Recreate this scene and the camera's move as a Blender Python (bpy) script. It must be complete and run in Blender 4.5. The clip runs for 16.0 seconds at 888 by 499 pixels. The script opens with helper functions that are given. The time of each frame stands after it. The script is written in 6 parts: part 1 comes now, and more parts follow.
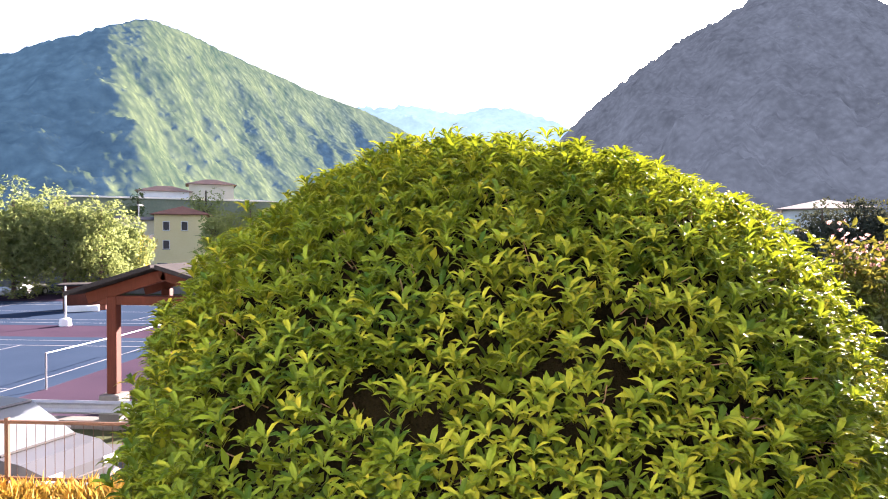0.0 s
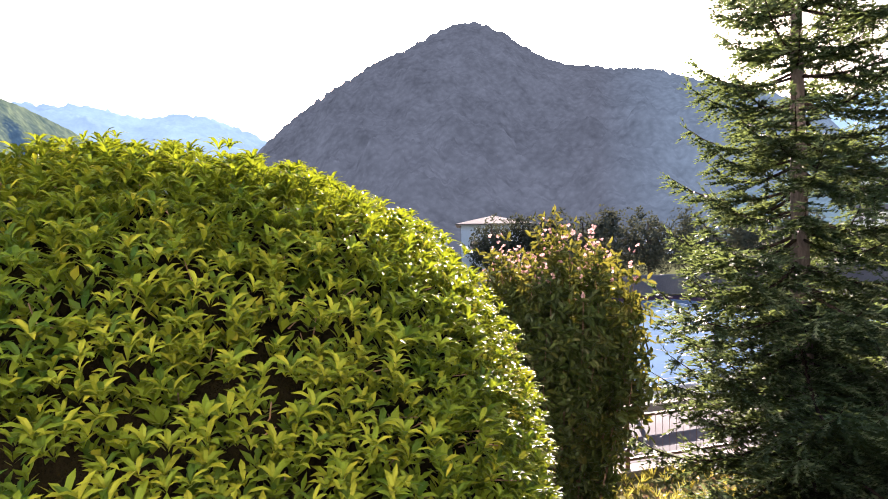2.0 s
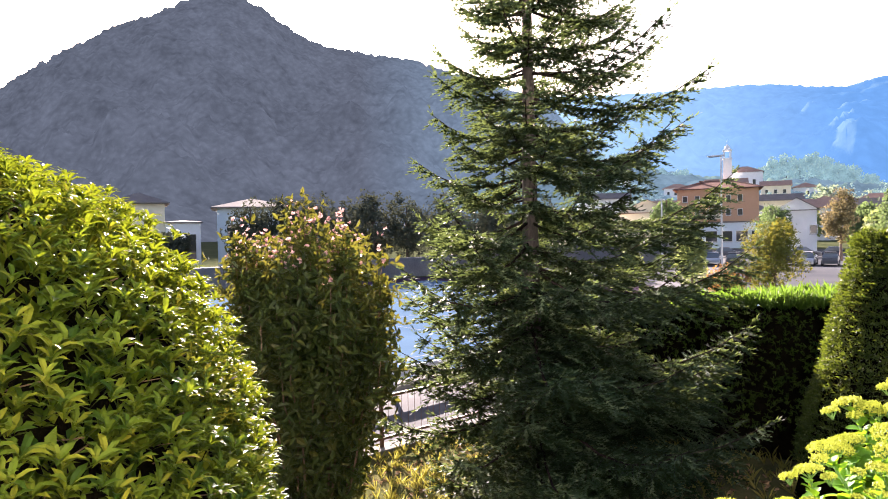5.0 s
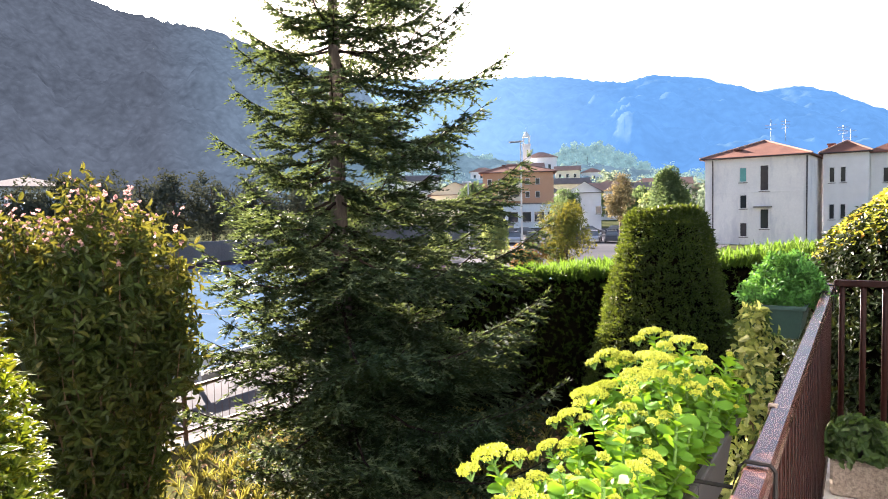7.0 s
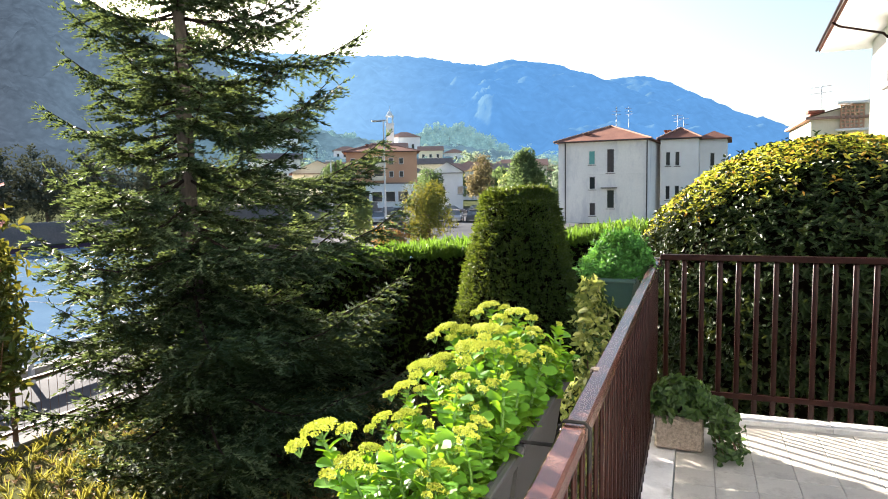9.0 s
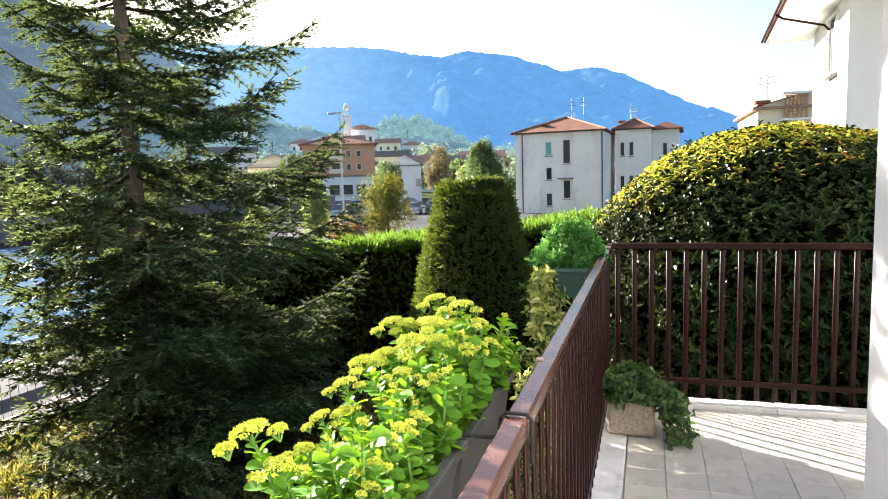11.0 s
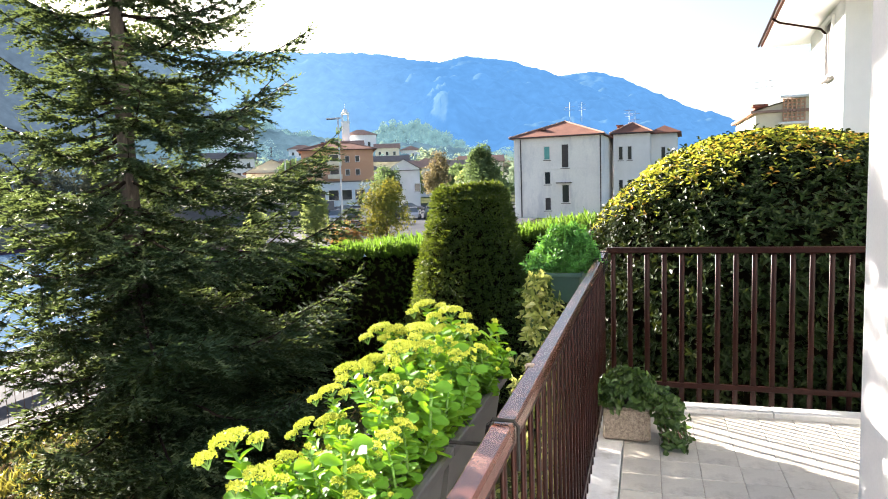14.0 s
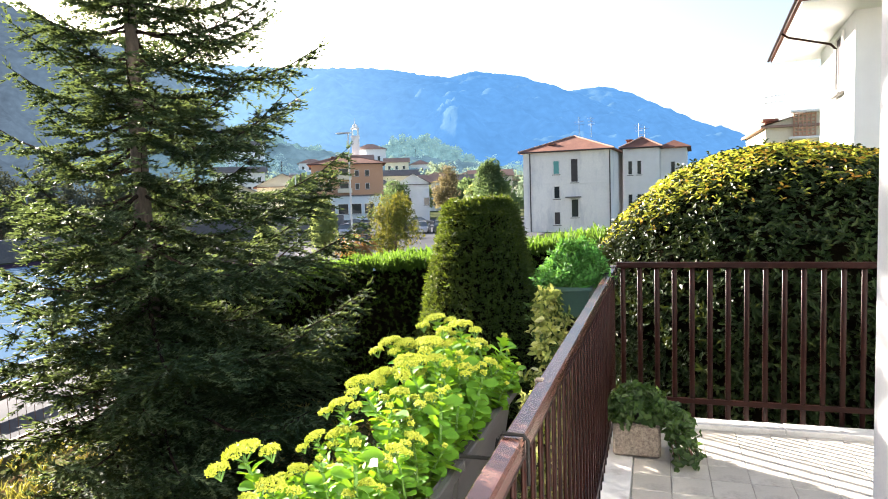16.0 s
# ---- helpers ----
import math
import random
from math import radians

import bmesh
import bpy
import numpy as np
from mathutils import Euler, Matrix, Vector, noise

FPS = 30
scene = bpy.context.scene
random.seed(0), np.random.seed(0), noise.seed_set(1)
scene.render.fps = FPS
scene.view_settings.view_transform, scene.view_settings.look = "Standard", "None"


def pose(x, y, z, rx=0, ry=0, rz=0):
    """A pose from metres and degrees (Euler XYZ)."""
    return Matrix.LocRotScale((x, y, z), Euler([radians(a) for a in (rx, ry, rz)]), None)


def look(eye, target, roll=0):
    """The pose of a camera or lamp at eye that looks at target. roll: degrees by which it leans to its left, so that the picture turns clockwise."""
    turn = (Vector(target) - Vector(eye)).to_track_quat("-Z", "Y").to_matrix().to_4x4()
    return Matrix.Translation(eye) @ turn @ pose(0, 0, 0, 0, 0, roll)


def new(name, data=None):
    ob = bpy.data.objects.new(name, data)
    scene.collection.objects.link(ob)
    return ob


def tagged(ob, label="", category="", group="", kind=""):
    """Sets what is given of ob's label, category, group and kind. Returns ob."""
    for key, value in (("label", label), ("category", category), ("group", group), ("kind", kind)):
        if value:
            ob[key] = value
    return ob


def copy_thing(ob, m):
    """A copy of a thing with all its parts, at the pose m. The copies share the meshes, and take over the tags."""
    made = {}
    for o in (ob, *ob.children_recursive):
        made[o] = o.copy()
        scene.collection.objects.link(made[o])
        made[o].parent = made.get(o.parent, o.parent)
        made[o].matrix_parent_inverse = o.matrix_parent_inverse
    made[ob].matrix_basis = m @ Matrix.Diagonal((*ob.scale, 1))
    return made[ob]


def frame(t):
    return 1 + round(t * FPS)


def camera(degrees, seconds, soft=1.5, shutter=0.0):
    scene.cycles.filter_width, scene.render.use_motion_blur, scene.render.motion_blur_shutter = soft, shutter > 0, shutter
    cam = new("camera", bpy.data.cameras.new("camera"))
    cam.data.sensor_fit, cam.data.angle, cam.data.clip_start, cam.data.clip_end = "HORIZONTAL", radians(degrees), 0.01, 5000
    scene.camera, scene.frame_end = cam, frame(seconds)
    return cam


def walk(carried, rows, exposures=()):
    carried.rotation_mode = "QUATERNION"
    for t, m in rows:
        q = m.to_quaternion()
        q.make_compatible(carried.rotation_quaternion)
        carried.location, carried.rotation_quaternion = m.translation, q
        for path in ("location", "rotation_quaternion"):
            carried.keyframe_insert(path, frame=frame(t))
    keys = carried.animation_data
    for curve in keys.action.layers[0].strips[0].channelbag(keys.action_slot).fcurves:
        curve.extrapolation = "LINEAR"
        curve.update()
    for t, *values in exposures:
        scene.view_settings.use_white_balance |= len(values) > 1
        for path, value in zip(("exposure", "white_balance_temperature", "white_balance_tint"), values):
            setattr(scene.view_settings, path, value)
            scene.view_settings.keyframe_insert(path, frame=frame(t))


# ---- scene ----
cam = camera(67.6, 16.0, soft=1.0)
PATH = [
    (0, (-0.255, -0.958, 1.582), (-2.25, -1.098, 1.555), 0.1),
    (0.5, (-0.249, -0.949, 1.597), (-2.248, -0.891, 1.627), 0.5),
    (1, (-0.245, -0.919, 1.591), (-2.217, -0.583, 1.631), 0.3),
    (1.5, (-0.246, -0.901, 1.587), (-2.171, -0.359, 1.635), 0.1),
    (2, (-0.255, -0.875, 1.582), (-2.116, -0.143, 1.592), -0.8),
    (2.5, (-0.276, -0.826, 1.577), (-2.091, 0.014, 1.58), -0.4),
    (3, (-0.293, -0.769, 1.577), (-2.11, 0.066, 1.575), 0.1),
    (3.5, (-0.297, -0.727, 1.575), (-2.099, 0.141, 1.564), -0.2),
    (4, (-0.303, -0.701, 1.578), (-1.984, 0.383, 1.557), -1.0),
    (4.5, (-0.319, -0.692, 1.577), (-1.912, 0.517, 1.543), -1.1),
    (5, (-0.329, -0.674, 1.576), (-1.822, 0.656, 1.526), -1.1),
    (5.2, (-0.336, -0.667, 1.573), (-1.789, 0.706, 1.518), -1.3),
    (7.3, (-0.279, -0.645, 1.55), (-1.288, 1.077, 1.414), -1.0),
    (7.5, (-0.277, -0.643, 1.549), (-1.248, 1.099, 1.399), -0.8),
    (8, (-0.261, -0.643, 1.547), (-1.137, 1.147, 1.382), -1.1),
    (8.5, (-0.242, -0.647, 1.55), (-1.034, 1.181, 1.374), -1.2),
    (9, (-0.224, -0.635, 1.547), (-0.928, 1.227, 1.361), -1.0),
    (9.5, (-0.214, -0.628, 1.547), (-0.847, 1.259, 1.357), -1.1),
    (11.8, (-0.164, -0.589, 1.541), (-0.727, 1.318, 1.321), -1.7),
    (12, (-0.156, -0.588, 1.539), (-0.705, 1.322, 1.32), -1.7),
    (12.5, (-0.144, -0.599, 1.541), (-0.684, 1.314, 1.322), -1.8),
    (13, (-0.141, -0.605, 1.545), (-0.696, 1.304, 1.327), -1.9),
    (13.5, (-0.147, -0.596, 1.546), (-0.706, 1.312, 1.333), -2.0),
    (14, (-0.164, -0.586, 1.546), (-0.751, 1.316, 1.348), -1.9),
    (14.5, (-0.172, -0.581, 1.546), (-0.778, 1.316, 1.365), -1.9),
    (15, (-0.171, -0.588, 1.546), (-0.78, 1.31, 1.379), -1.8),
    (15.5, (-0.162, -0.598, 1.549), (-0.765, 1.302, 1.388), -1.8),
    (16, (-0.163, -0.599, 1.548), (-0.776, 1.299, 1.393), -1.8),
]
walk(cam, [(t, look(eye, target, roll)) for t, eye, target, roll in PATH], [(0, 3.65, 6700, 30), (1.5, 3.45, 6700, 31), (3.5, 3.1, 6700, 31), (5, 3.2, 6600, 29), (7.5, 3.25, 6550, 22), (8.5, 3.15, 6500, 17), (9.5, 2.95, 6450, 13), (12, 3.2, 6450, 14), (16, 3.2, 6450, 15)])

# ---- light ----
SUN_AZ, SUN_EL = 59.8, 18.2
sun_dir = Vector((-math.sin(radians(SUN_AZ)) * math.cos(radians(SUN_EL)), math.cos(radians(SUN_AZ)) * math.cos(radians(SUN_EL)), math.sin(radians(SUN_EL))))
world = bpy.data.worlds.new("world")
scene.world = world
world.use_nodes = True
wn = world.node_tree.nodes
sky = wn.new("ShaderNodeTexSky")
sky.sky_type = "NISHITA"
sky.sun_disc = False
sky.sun_elevation = radians(SUN_EL)
sky.sun_rotation = radians(-SUN_AZ)
sky.air_density, sky.dust_density, sky.ozone_density = 1.0, 2.5, 1.0
wn["Background"].inputs["Strength"].default_value = 0.039
world.node_tree.links.new(sky.outputs["Color"], wn["Background"].inputs["Color"])
sun_data = bpy.data.lights.new("sun", "SUN")
sun_data.energy, sun_data.angle, sun_data.color = 5.0, radians(0.6), (1.0, 0.92, 0.8)
sun = new("sun", sun_data)
sun.matrix_world = look(tuple(sun_dir * 100), (0, 0, 0))

# ---- materials ----


def shader(name):
    m = bpy.data.materials.new(name)
    m.use_nodes = True
    t = m.node_tree
    return m, t.nodes, t.links, t.nodes["Principled BSDF"]


def ramp(nodes, links, source, stops):
    r = nodes.new("ShaderNodeValToRGB")
    while len(r.color_ramp.elements) < len(stops):
        r.color_ramp.elements.new(0.5)
    for e, (p, c) in zip(r.color_ramp.elements, stops):
        e.position, e.color = p, (*c, 1)
    links.new(source, r.inputs["Fac"])
    return r


def noise_tex(nodes, links, scale, detail=4, rough=0.6, stretch=None):
    tc = nodes.new("ShaderNodeTexCoord")
    n = nodes.new("ShaderNodeTexNoise")
    n.inputs["Scale"].default_value, n.inputs["Detail"].default_value, n.inputs["Roughness"].default_value = scale, detail, rough
    if stretch:
        mp = nodes.new("ShaderNodeMapping")
        mp.inputs["Scale"].default_value = stretch
        links.new(tc.outputs["Object"], mp.inputs["Vector"])
        links.new(mp.outputs["Vector"], n.inputs["Vector"])
    else:
        links.new(tc.outputs["Object"], n.inputs["Vector"])
    return n


def surface(name, dark, light, scale=3.0, fine=60.0, rough=0.8, metal=0.0, bump=0.3, depth=0.004, stretch=None, vary=0.0, stain=None, shine=0.5):
    """A plain surface: broad patches, fine grain, bump, and a change of tone from piece to piece."""
    m, nodes, links, bsdf = shader(name)
    a = noise_tex(nodes, links, scale, 5, 0.6, stretch)
    b = noise_tex(nodes, links, fine, 3, 0.7, stretch)
    mx = nodes.new("ShaderNodeMix")
    mx.inputs["Factor"].default_value = 0.4
    links.new(a.outputs["Fac"], mx.inputs[2])
    links.new(b.outputs["Fac"], mx.inputs[3])
    r = ramp(nodes, links, mx.outputs[0], [(0.3, dark), (0.7, light)])
    out = r.outputs["Color"]
    if stain:
        s = noise_tex(nodes, links, stain[1], 6, 0.7, stain[2] if len(stain) > 2 else None)
        sr = ramp(nodes, links, s.outputs["Fac"], [(0.5, (0, 0, 0)), (0.68, (1, 1, 1))])
        sm = nodes.new("ShaderNodeMix")
        sm.data_type = "RGBA"
        links.new(sr.outputs["Color"], sm.inputs["Factor"])
        links.new(out, sm.inputs[6])
        sm.inputs[7].default_value = (*stain[0], 1)
        out = sm.outputs[2]
    if vary:
        oi = nodes.new("ShaderNodeObjectInfo")
        hs = nodes.new("ShaderNodeHueSaturation")
        mr = nodes.new("ShaderNodeMapRange")
        mr.inputs["To Min"].default_value, mr.inputs["To Max"].default_value = 1 - vary, 1 + vary
        links.new(oi.outputs["Random"], mr.inputs["Value"])
        links.new(mr.outputs["Result"], hs.inputs["Value"])
        links.new(out, hs.inputs["Color"])
        out = hs.outputs["Color"]
    links.new(out, bsdf.inputs["Base Color"])
    bsdf.inputs["Roughness"].default_value, bsdf.inputs["Metallic"].default_value = rough, metal
    bsdf.inputs["Specular IOR Level"].default_value = shine
    if bump:
        bp = nodes.new("ShaderNodeBump")
        bp.inputs["Strength"].default_value, bp.inputs["Distance"].default_value = bump, depth
        links.new(mx.outputs[0], bp.inputs["Height"])
        links.new(bp.outputs["Normal"], bsdf.inputs["Normal"])
    return m


def foliage(name, dark, light, through_colour, amount=0.4, rough=0.4, patch=1.2, old=None, shine=0.3, stops=(0.15, 0.66, 0.84)):
    """Leaves: tone from leaf to leaf and in broad patches (old: an optional third tone), gloss, and light that passes
    through the blade.
    """
    m, nodes, links, bsdf = shader(name)
    geo = nodes.new("ShaderNodeNewGeometry")
    oi = nodes.new("ShaderNodeObjectInfo")
    add = nodes.new("ShaderNodeMath")
    add.operation = "ADD"
    links.new(geo.outputs["Random Per Island"], add.inputs[0])
    n = noise_tex(nodes, links, patch, 3)
    links.new(n.outputs["Fac"], add.inputs[1])
    half = nodes.new("ShaderNodeMath")
    half.operation = "MULTIPLY"
    half.inputs[1].default_value = 0.5
    links.new(add.outputs[0], half.inputs[0])
    tones = [(stops[0], dark), (stops[1], light)] + ([(stops[2], old)] if old else [])
    r = ramp(nodes, links, half.outputs[0], tones)
    links.new(r.outputs["Color"], bsdf.inputs["Base Color"])
    bsdf.inputs["Roughness"].default_value = rough
    bsdf.inputs["Specular IOR Level"].default_value = shine
    tr = nodes.new("ShaderNodeBsdfTranslucent")
    tm = nodes.new("ShaderNodeMix")
    tm.data_type, tm.blend_type = "RGBA", "MIX"
    tm.inputs["Factor"].default_value = 0.75
    links.new(r.outputs["Color"], tm.inputs[6])
    tm.inputs[7].default_value = (*through_colour, 1)
    links.new(tm.outputs[2], tr.inputs["Color"])
    ms = nodes.new("ShaderNodeMixShader")
    ms.inputs["Fac"].default_value = amount
    links.new(bsdf.outputs["BSDF"], ms.inputs[1])
    links.new(tr.outputs["BSDF"], ms.inputs[2])
    links.new(ms.outputs["Shader"], nodes["Material Output"].inputs["Surface"])
    return m


def distance(name, dark, light, glow, strength, scale, spread=(0.38, 0.62), crown=None, haze=None):
    """Wooded slopes far off, the haze of bright air put in as glow. crown: tree crowns to the metre and their relief;
    haze: (a, b, colour), other glow as x / y goes from a to b.
    """
    m, nodes, links, bsdf = shader(name)
    a = noise_tex(nodes, links, scale, 8, 0.75)
    b = noise_tex(nodes, links, scale * 0.12, 4, 0.6)
    mx = nodes.new("ShaderNodeMix")
    mx.inputs["Factor"].default_value = 0.3
    links.new(a.outputs["Fac"], mx.inputs[2])
    links.new(b.outputs["Fac"], mx.inputs[3])
    tone = mx.outputs[0]
    if crown:
        tc = nodes.new("ShaderNodeTexCoord")
        wob = nodes.new("ShaderNodeTexVoronoi")
        wob.inputs["Scale"].default_value = crown[0]
        wob.inputs["Randomness"].default_value = 1.0
        links.new(tc.outputs["Object"], wob.inputs["Vector"])
        wob.feature = "SMOOTH_F1"
        inv = nodes.new("ShaderNodeMath")
        inv.operation = "SUBTRACT"
        inv.inputs[0].default_value = 1.0
        links.new(wob.outputs["Distance"], inv.inputs[1])
        cm = nodes.new("ShaderNodeMix")
        cm.inputs["Factor"].default_value = 0.2
        links.new(tone, cm.inputs[2])
        links.new(inv.outputs[0], cm.inputs[3])
        tone = cm.outputs[0]
        bp = nodes.new("ShaderNodeBump")
        bp.invert = True
        bp.inputs["Strength"].default_value, bp.inputs["Distance"].default_value = 1.0, crown[1]
        links.new(wob.outputs["Distance"], bp.inputs["Height"])
        links.new(bp.outputs["Normal"], bsdf.inputs["Normal"])
    r = ramp(nodes, links, tone, [(spread[0], dark), (spread[1], light)])
    links.new(r.outputs["Color"], bsdf.inputs["Base Color"])
    bsdf.inputs["Roughness"].default_value = 1.0
    bsdf.inputs["Specular IOR Level"].default_value = 0.0
    # haze of the air, emitted by the slope's own material
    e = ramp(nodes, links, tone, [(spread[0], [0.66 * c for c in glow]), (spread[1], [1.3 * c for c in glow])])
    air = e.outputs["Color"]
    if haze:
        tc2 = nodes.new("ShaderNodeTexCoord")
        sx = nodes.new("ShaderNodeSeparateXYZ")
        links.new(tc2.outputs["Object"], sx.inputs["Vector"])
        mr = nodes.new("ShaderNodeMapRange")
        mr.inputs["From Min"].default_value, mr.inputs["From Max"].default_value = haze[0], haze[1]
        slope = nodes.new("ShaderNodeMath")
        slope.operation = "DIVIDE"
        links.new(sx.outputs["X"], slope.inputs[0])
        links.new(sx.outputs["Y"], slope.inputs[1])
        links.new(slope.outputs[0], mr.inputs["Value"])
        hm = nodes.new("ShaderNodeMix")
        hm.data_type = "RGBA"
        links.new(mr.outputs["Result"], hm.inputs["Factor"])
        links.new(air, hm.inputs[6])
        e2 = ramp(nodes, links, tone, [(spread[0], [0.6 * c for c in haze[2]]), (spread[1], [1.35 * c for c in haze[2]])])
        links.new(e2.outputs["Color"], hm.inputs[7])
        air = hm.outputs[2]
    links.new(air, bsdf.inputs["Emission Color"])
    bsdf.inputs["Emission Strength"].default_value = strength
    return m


def glass(name, tint):
    m, nodes, links, bsdf = shader(name)
    bsdf.inputs["Base Color"].default_value = (*tint, 1)
    bsdf.inputs["Roughness"].default_value = 0.05
    n = noise_tex(nodes, links, 0.8, 2)
    bp = nodes.new("ShaderNodeBump")
    bp.inputs["Strength"].default_value, bp.inputs["Distance"].default_value = 0.1, 0.01
    links.new(n.outputs["Fac"], bp.inputs["Height"])
    links.new(bp.outputs["Normal"], bsdf.inputs["Normal"])
    return m


M = {}
M["asphalt"] = surface("asphalt", (0.055, 0.056, 0.06), (0.1, 0.101, 0.106), 0.6, 40, 0.95, depth=0.003, shine=0.04)
M["forecourt"] = surface("bleached_asphalt", (0.06, 0.065, 0.075), (0.1, 0.103, 0.11), 0.15, 12, 0.95, depth=0.003, shine=0.0)
M["soil_ground"] = surface("valley_ground", (0.03, 0.042, 0.02), (0.085, 0.09, 0.05), 0.05, 0.9, 0.95, depth=0.05, shine=0.0)
M["lawn"] = surface("lawn", (0.04, 0.055, 0.02), (0.14, 0.12, 0.055), 0.9, 25, 0.95, bump=0.8, depth=0.03, shine=0.0)
# north courts: sky sheen towards the sun put in as lighter blue
M["court_blue"] = surface("court_sheen_blue", (0.06, 0.105, 0.165), (0.08, 0.135, 0.205), 0.3, 30, 0.95, depth=0.002, shine=0.0)
# south courts, away from the sun: darker, without that sheen
M["court_violet"] = surface("court_violet_blue", (0.02, 0.034, 0.06), (0.029, 0.046, 0.076), 0.3, 30, 0.95, depth=0.002, shine=0.0)
M["court_red"] = surface("court_red", (0.034, 0.025, 0.04), (0.052, 0.036, 0.054), 0.3, 30, 0.95, depth=0.002, shine=0.0)
M["line_white"] = surface("line_paint", (0.17, 0.175, 0.19), (0.25, 0.255, 0.27), 2, 40, 0.9, shine=0.0)
M["concrete"] = surface("concrete", (0.1, 0.096, 0.09), (0.17, 0.162, 0.15), 0.8, 30, 0.9, depth=0.006, shine=0.05)
M["dark_wall"] = surface("stone_bank", (0.07, 0.075, 0.09), (0.17, 0.17, 0.18), 0.4, 6, 0.95, bump=0.8, depth=0.05)
M["terrace"] = surface("mossy_terrace", (0.17, 0.2, 0.14), (0.3, 0.32, 0.22), 0.1, 2, 0.95, bump=0.8, depth=0.05)
M["galvanised"] = surface("galvanised_steel", (0.28, 0.3, 0.33), (0.42, 0.44, 0.46), 2, 30, 0.5, 0.5, depth=0.001)
M["pole"] = surface("pole_paint", (0.5, 0.5, 0.5), (0.65, 0.65, 0.65), 1, 30, 0.5, 0.2, depth=0.001)
M["iron"] = surface("fence_iron", (0.06, 0.03, 0.02), (0.16, 0.075, 0.04), 2, 50, 0.6, 0.3, depth=0.001)
# side handrail's enamel, lighter than rail_brown: sky light on it put into colour
M["rail_top"] = surface("lit_brown_enamel", (0.045, 0.016, 0.011), (0.075, 0.028, 0.019), 5, 90, 0.24, 0.0, bump=0.15, depth=0.0006, stain=((0.13, 0.075, 0.055), 12.0), shine=0.6)
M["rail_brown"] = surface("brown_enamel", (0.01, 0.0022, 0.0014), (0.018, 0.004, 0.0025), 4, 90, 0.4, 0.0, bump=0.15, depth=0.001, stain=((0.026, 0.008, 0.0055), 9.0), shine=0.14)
M["wood_red"] = surface("stained_timber", (0.045, 0.011, 0.006), (0.1, 0.027, 0.014), 2, 40, 0.7, stretch=(1, 1, 0.1), depth=0.004, shine=0.2)
M["slate"] = surface("roof_felt", (0.018, 0.018, 0.02), (0.045, 0.042, 0.042), 1, 20, 0.95, depth=0.01, shine=0.05)
M["tile"] = surface("floor_tile", (0.43, 0.4, 0.335), (0.56, 0.53, 0.47), 3, 70, 0.42, bump=0.2, depth=0.0015, vary=0.09, stain=((0.34, 0.31, 0.26), 6.0))
M["grout"] = surface("grout", (0.26, 0.235, 0.19), (0.38, 0.34, 0.28), 6, 80, 0.95)
M["marble"] = surface("pale_marble", (0.55, 0.54, 0.52), (0.76, 0.75, 0.73), 2.5, 30, 0.4, depth=0.001, stain=((0.42, 0.4, 0.37), 5.0))
M["render_white"] = surface("white_render", (0.7, 0.7, 0.69), (0.82, 0.82, 0.81), 0.9, 90, 0.9, bump=0.35, depth=0.003)
M["render_grey"] = surface("weathered_plaster", (0.66, 0.66, 0.65), (0.84, 0.83, 0.8), 0.25, 5, 0.95, depth=0.01, stain=((0.55, 0.56, 0.58), 0.5, (1, 1, 0.35)))
M["render_cream"] = surface("cream_plaster", (0.62, 0.56, 0.42), (0.74, 0.68, 0.54), 0.3, 6, 0.95, depth=0.01)
M["render_orange"] = surface("orange_plaster", (0.46, 0.26, 0.16), (0.55, 0.34, 0.22), 0.2, 4, 0.95, depth=0.01)
M["render_yellow"] = surface("yellow_plaster", (0.66, 0.55, 0.28), (0.74, 0.63, 0.36), 0.2, 4, 0.95, depth=0.01)
M["render_blue"] = surface("pale_blue_plaster", (0.5, 0.58, 0.64), (0.62, 0.7, 0.75), 0.2, 4, 0.95, depth=0.01)
M["roof_tile"] = surface("clay_roof", (0.14, 0.065, 0.05), (0.24, 0.115, 0.08), 0.6, 8, 0.85, bump=0.6, depth=0.03, stretch=(1, 1, 1), vary=0.1, shine=0.1)
# pale tiles; far town roofs take it too, their haze put into colour
M["roof_pale"] = surface("pale_and_hazed_roof", (0.27, 0.17, 0.135), (0.38, 0.26, 0.21), 0.6, 8, 0.9, bump=0.6, depth=0.03, shine=0.0)
M["roof_grey"] = surface("grey_roof", (0.12, 0.11, 0.11), (0.2, 0.18, 0.17), 0.5, 7, 0.95, bump=0.5, depth=0.03, shine=0.03)
M["shutter_dark"] = surface("dark_shutter", (0.03, 0.025, 0.025), (0.06, 0.05, 0.05), 2, 30, 0.6)
M["shutter_green"] = surface("teal_shutter", (0.08, 0.3, 0.28), (0.14, 0.4, 0.37), 2, 30, 0.6)
M["frame_white"] = surface("white_joinery", (0.6, 0.6, 0.58), (0.75, 0.75, 0.73), 2, 30, 0.6)
M["pane"] = glass("window_glass", (0.03, 0.035, 0.04))
M["car_glass"] = glass("car_glass", (0.12, 0.14, 0.155))
M["trough_grey"] = surface("grey_plastic", (0.03, 0.032, 0.033), (0.05, 0.053, 0.054), 4, 60, 0.5, bump=0.1, depth=0.001)
M["trough_green"] = surface("green_plastic", (0.015, 0.05, 0.045), (0.03, 0.08, 0.07), 4, 60, 0.4, bump=0.1, depth=0.001)
M["potting_soil"] = surface("potting_soil", (0.02, 0.014, 0.01), (0.06, 0.045, 0.03), 20, 120, 0.95, bump=0.8, depth=0.01)
M["aggregate"] = surface("exposed_aggregate", (0.1, 0.075, 0.055), (0.5, 0.42, 0.34), 55, 130, 0.9, bump=1.0, depth=0.008)
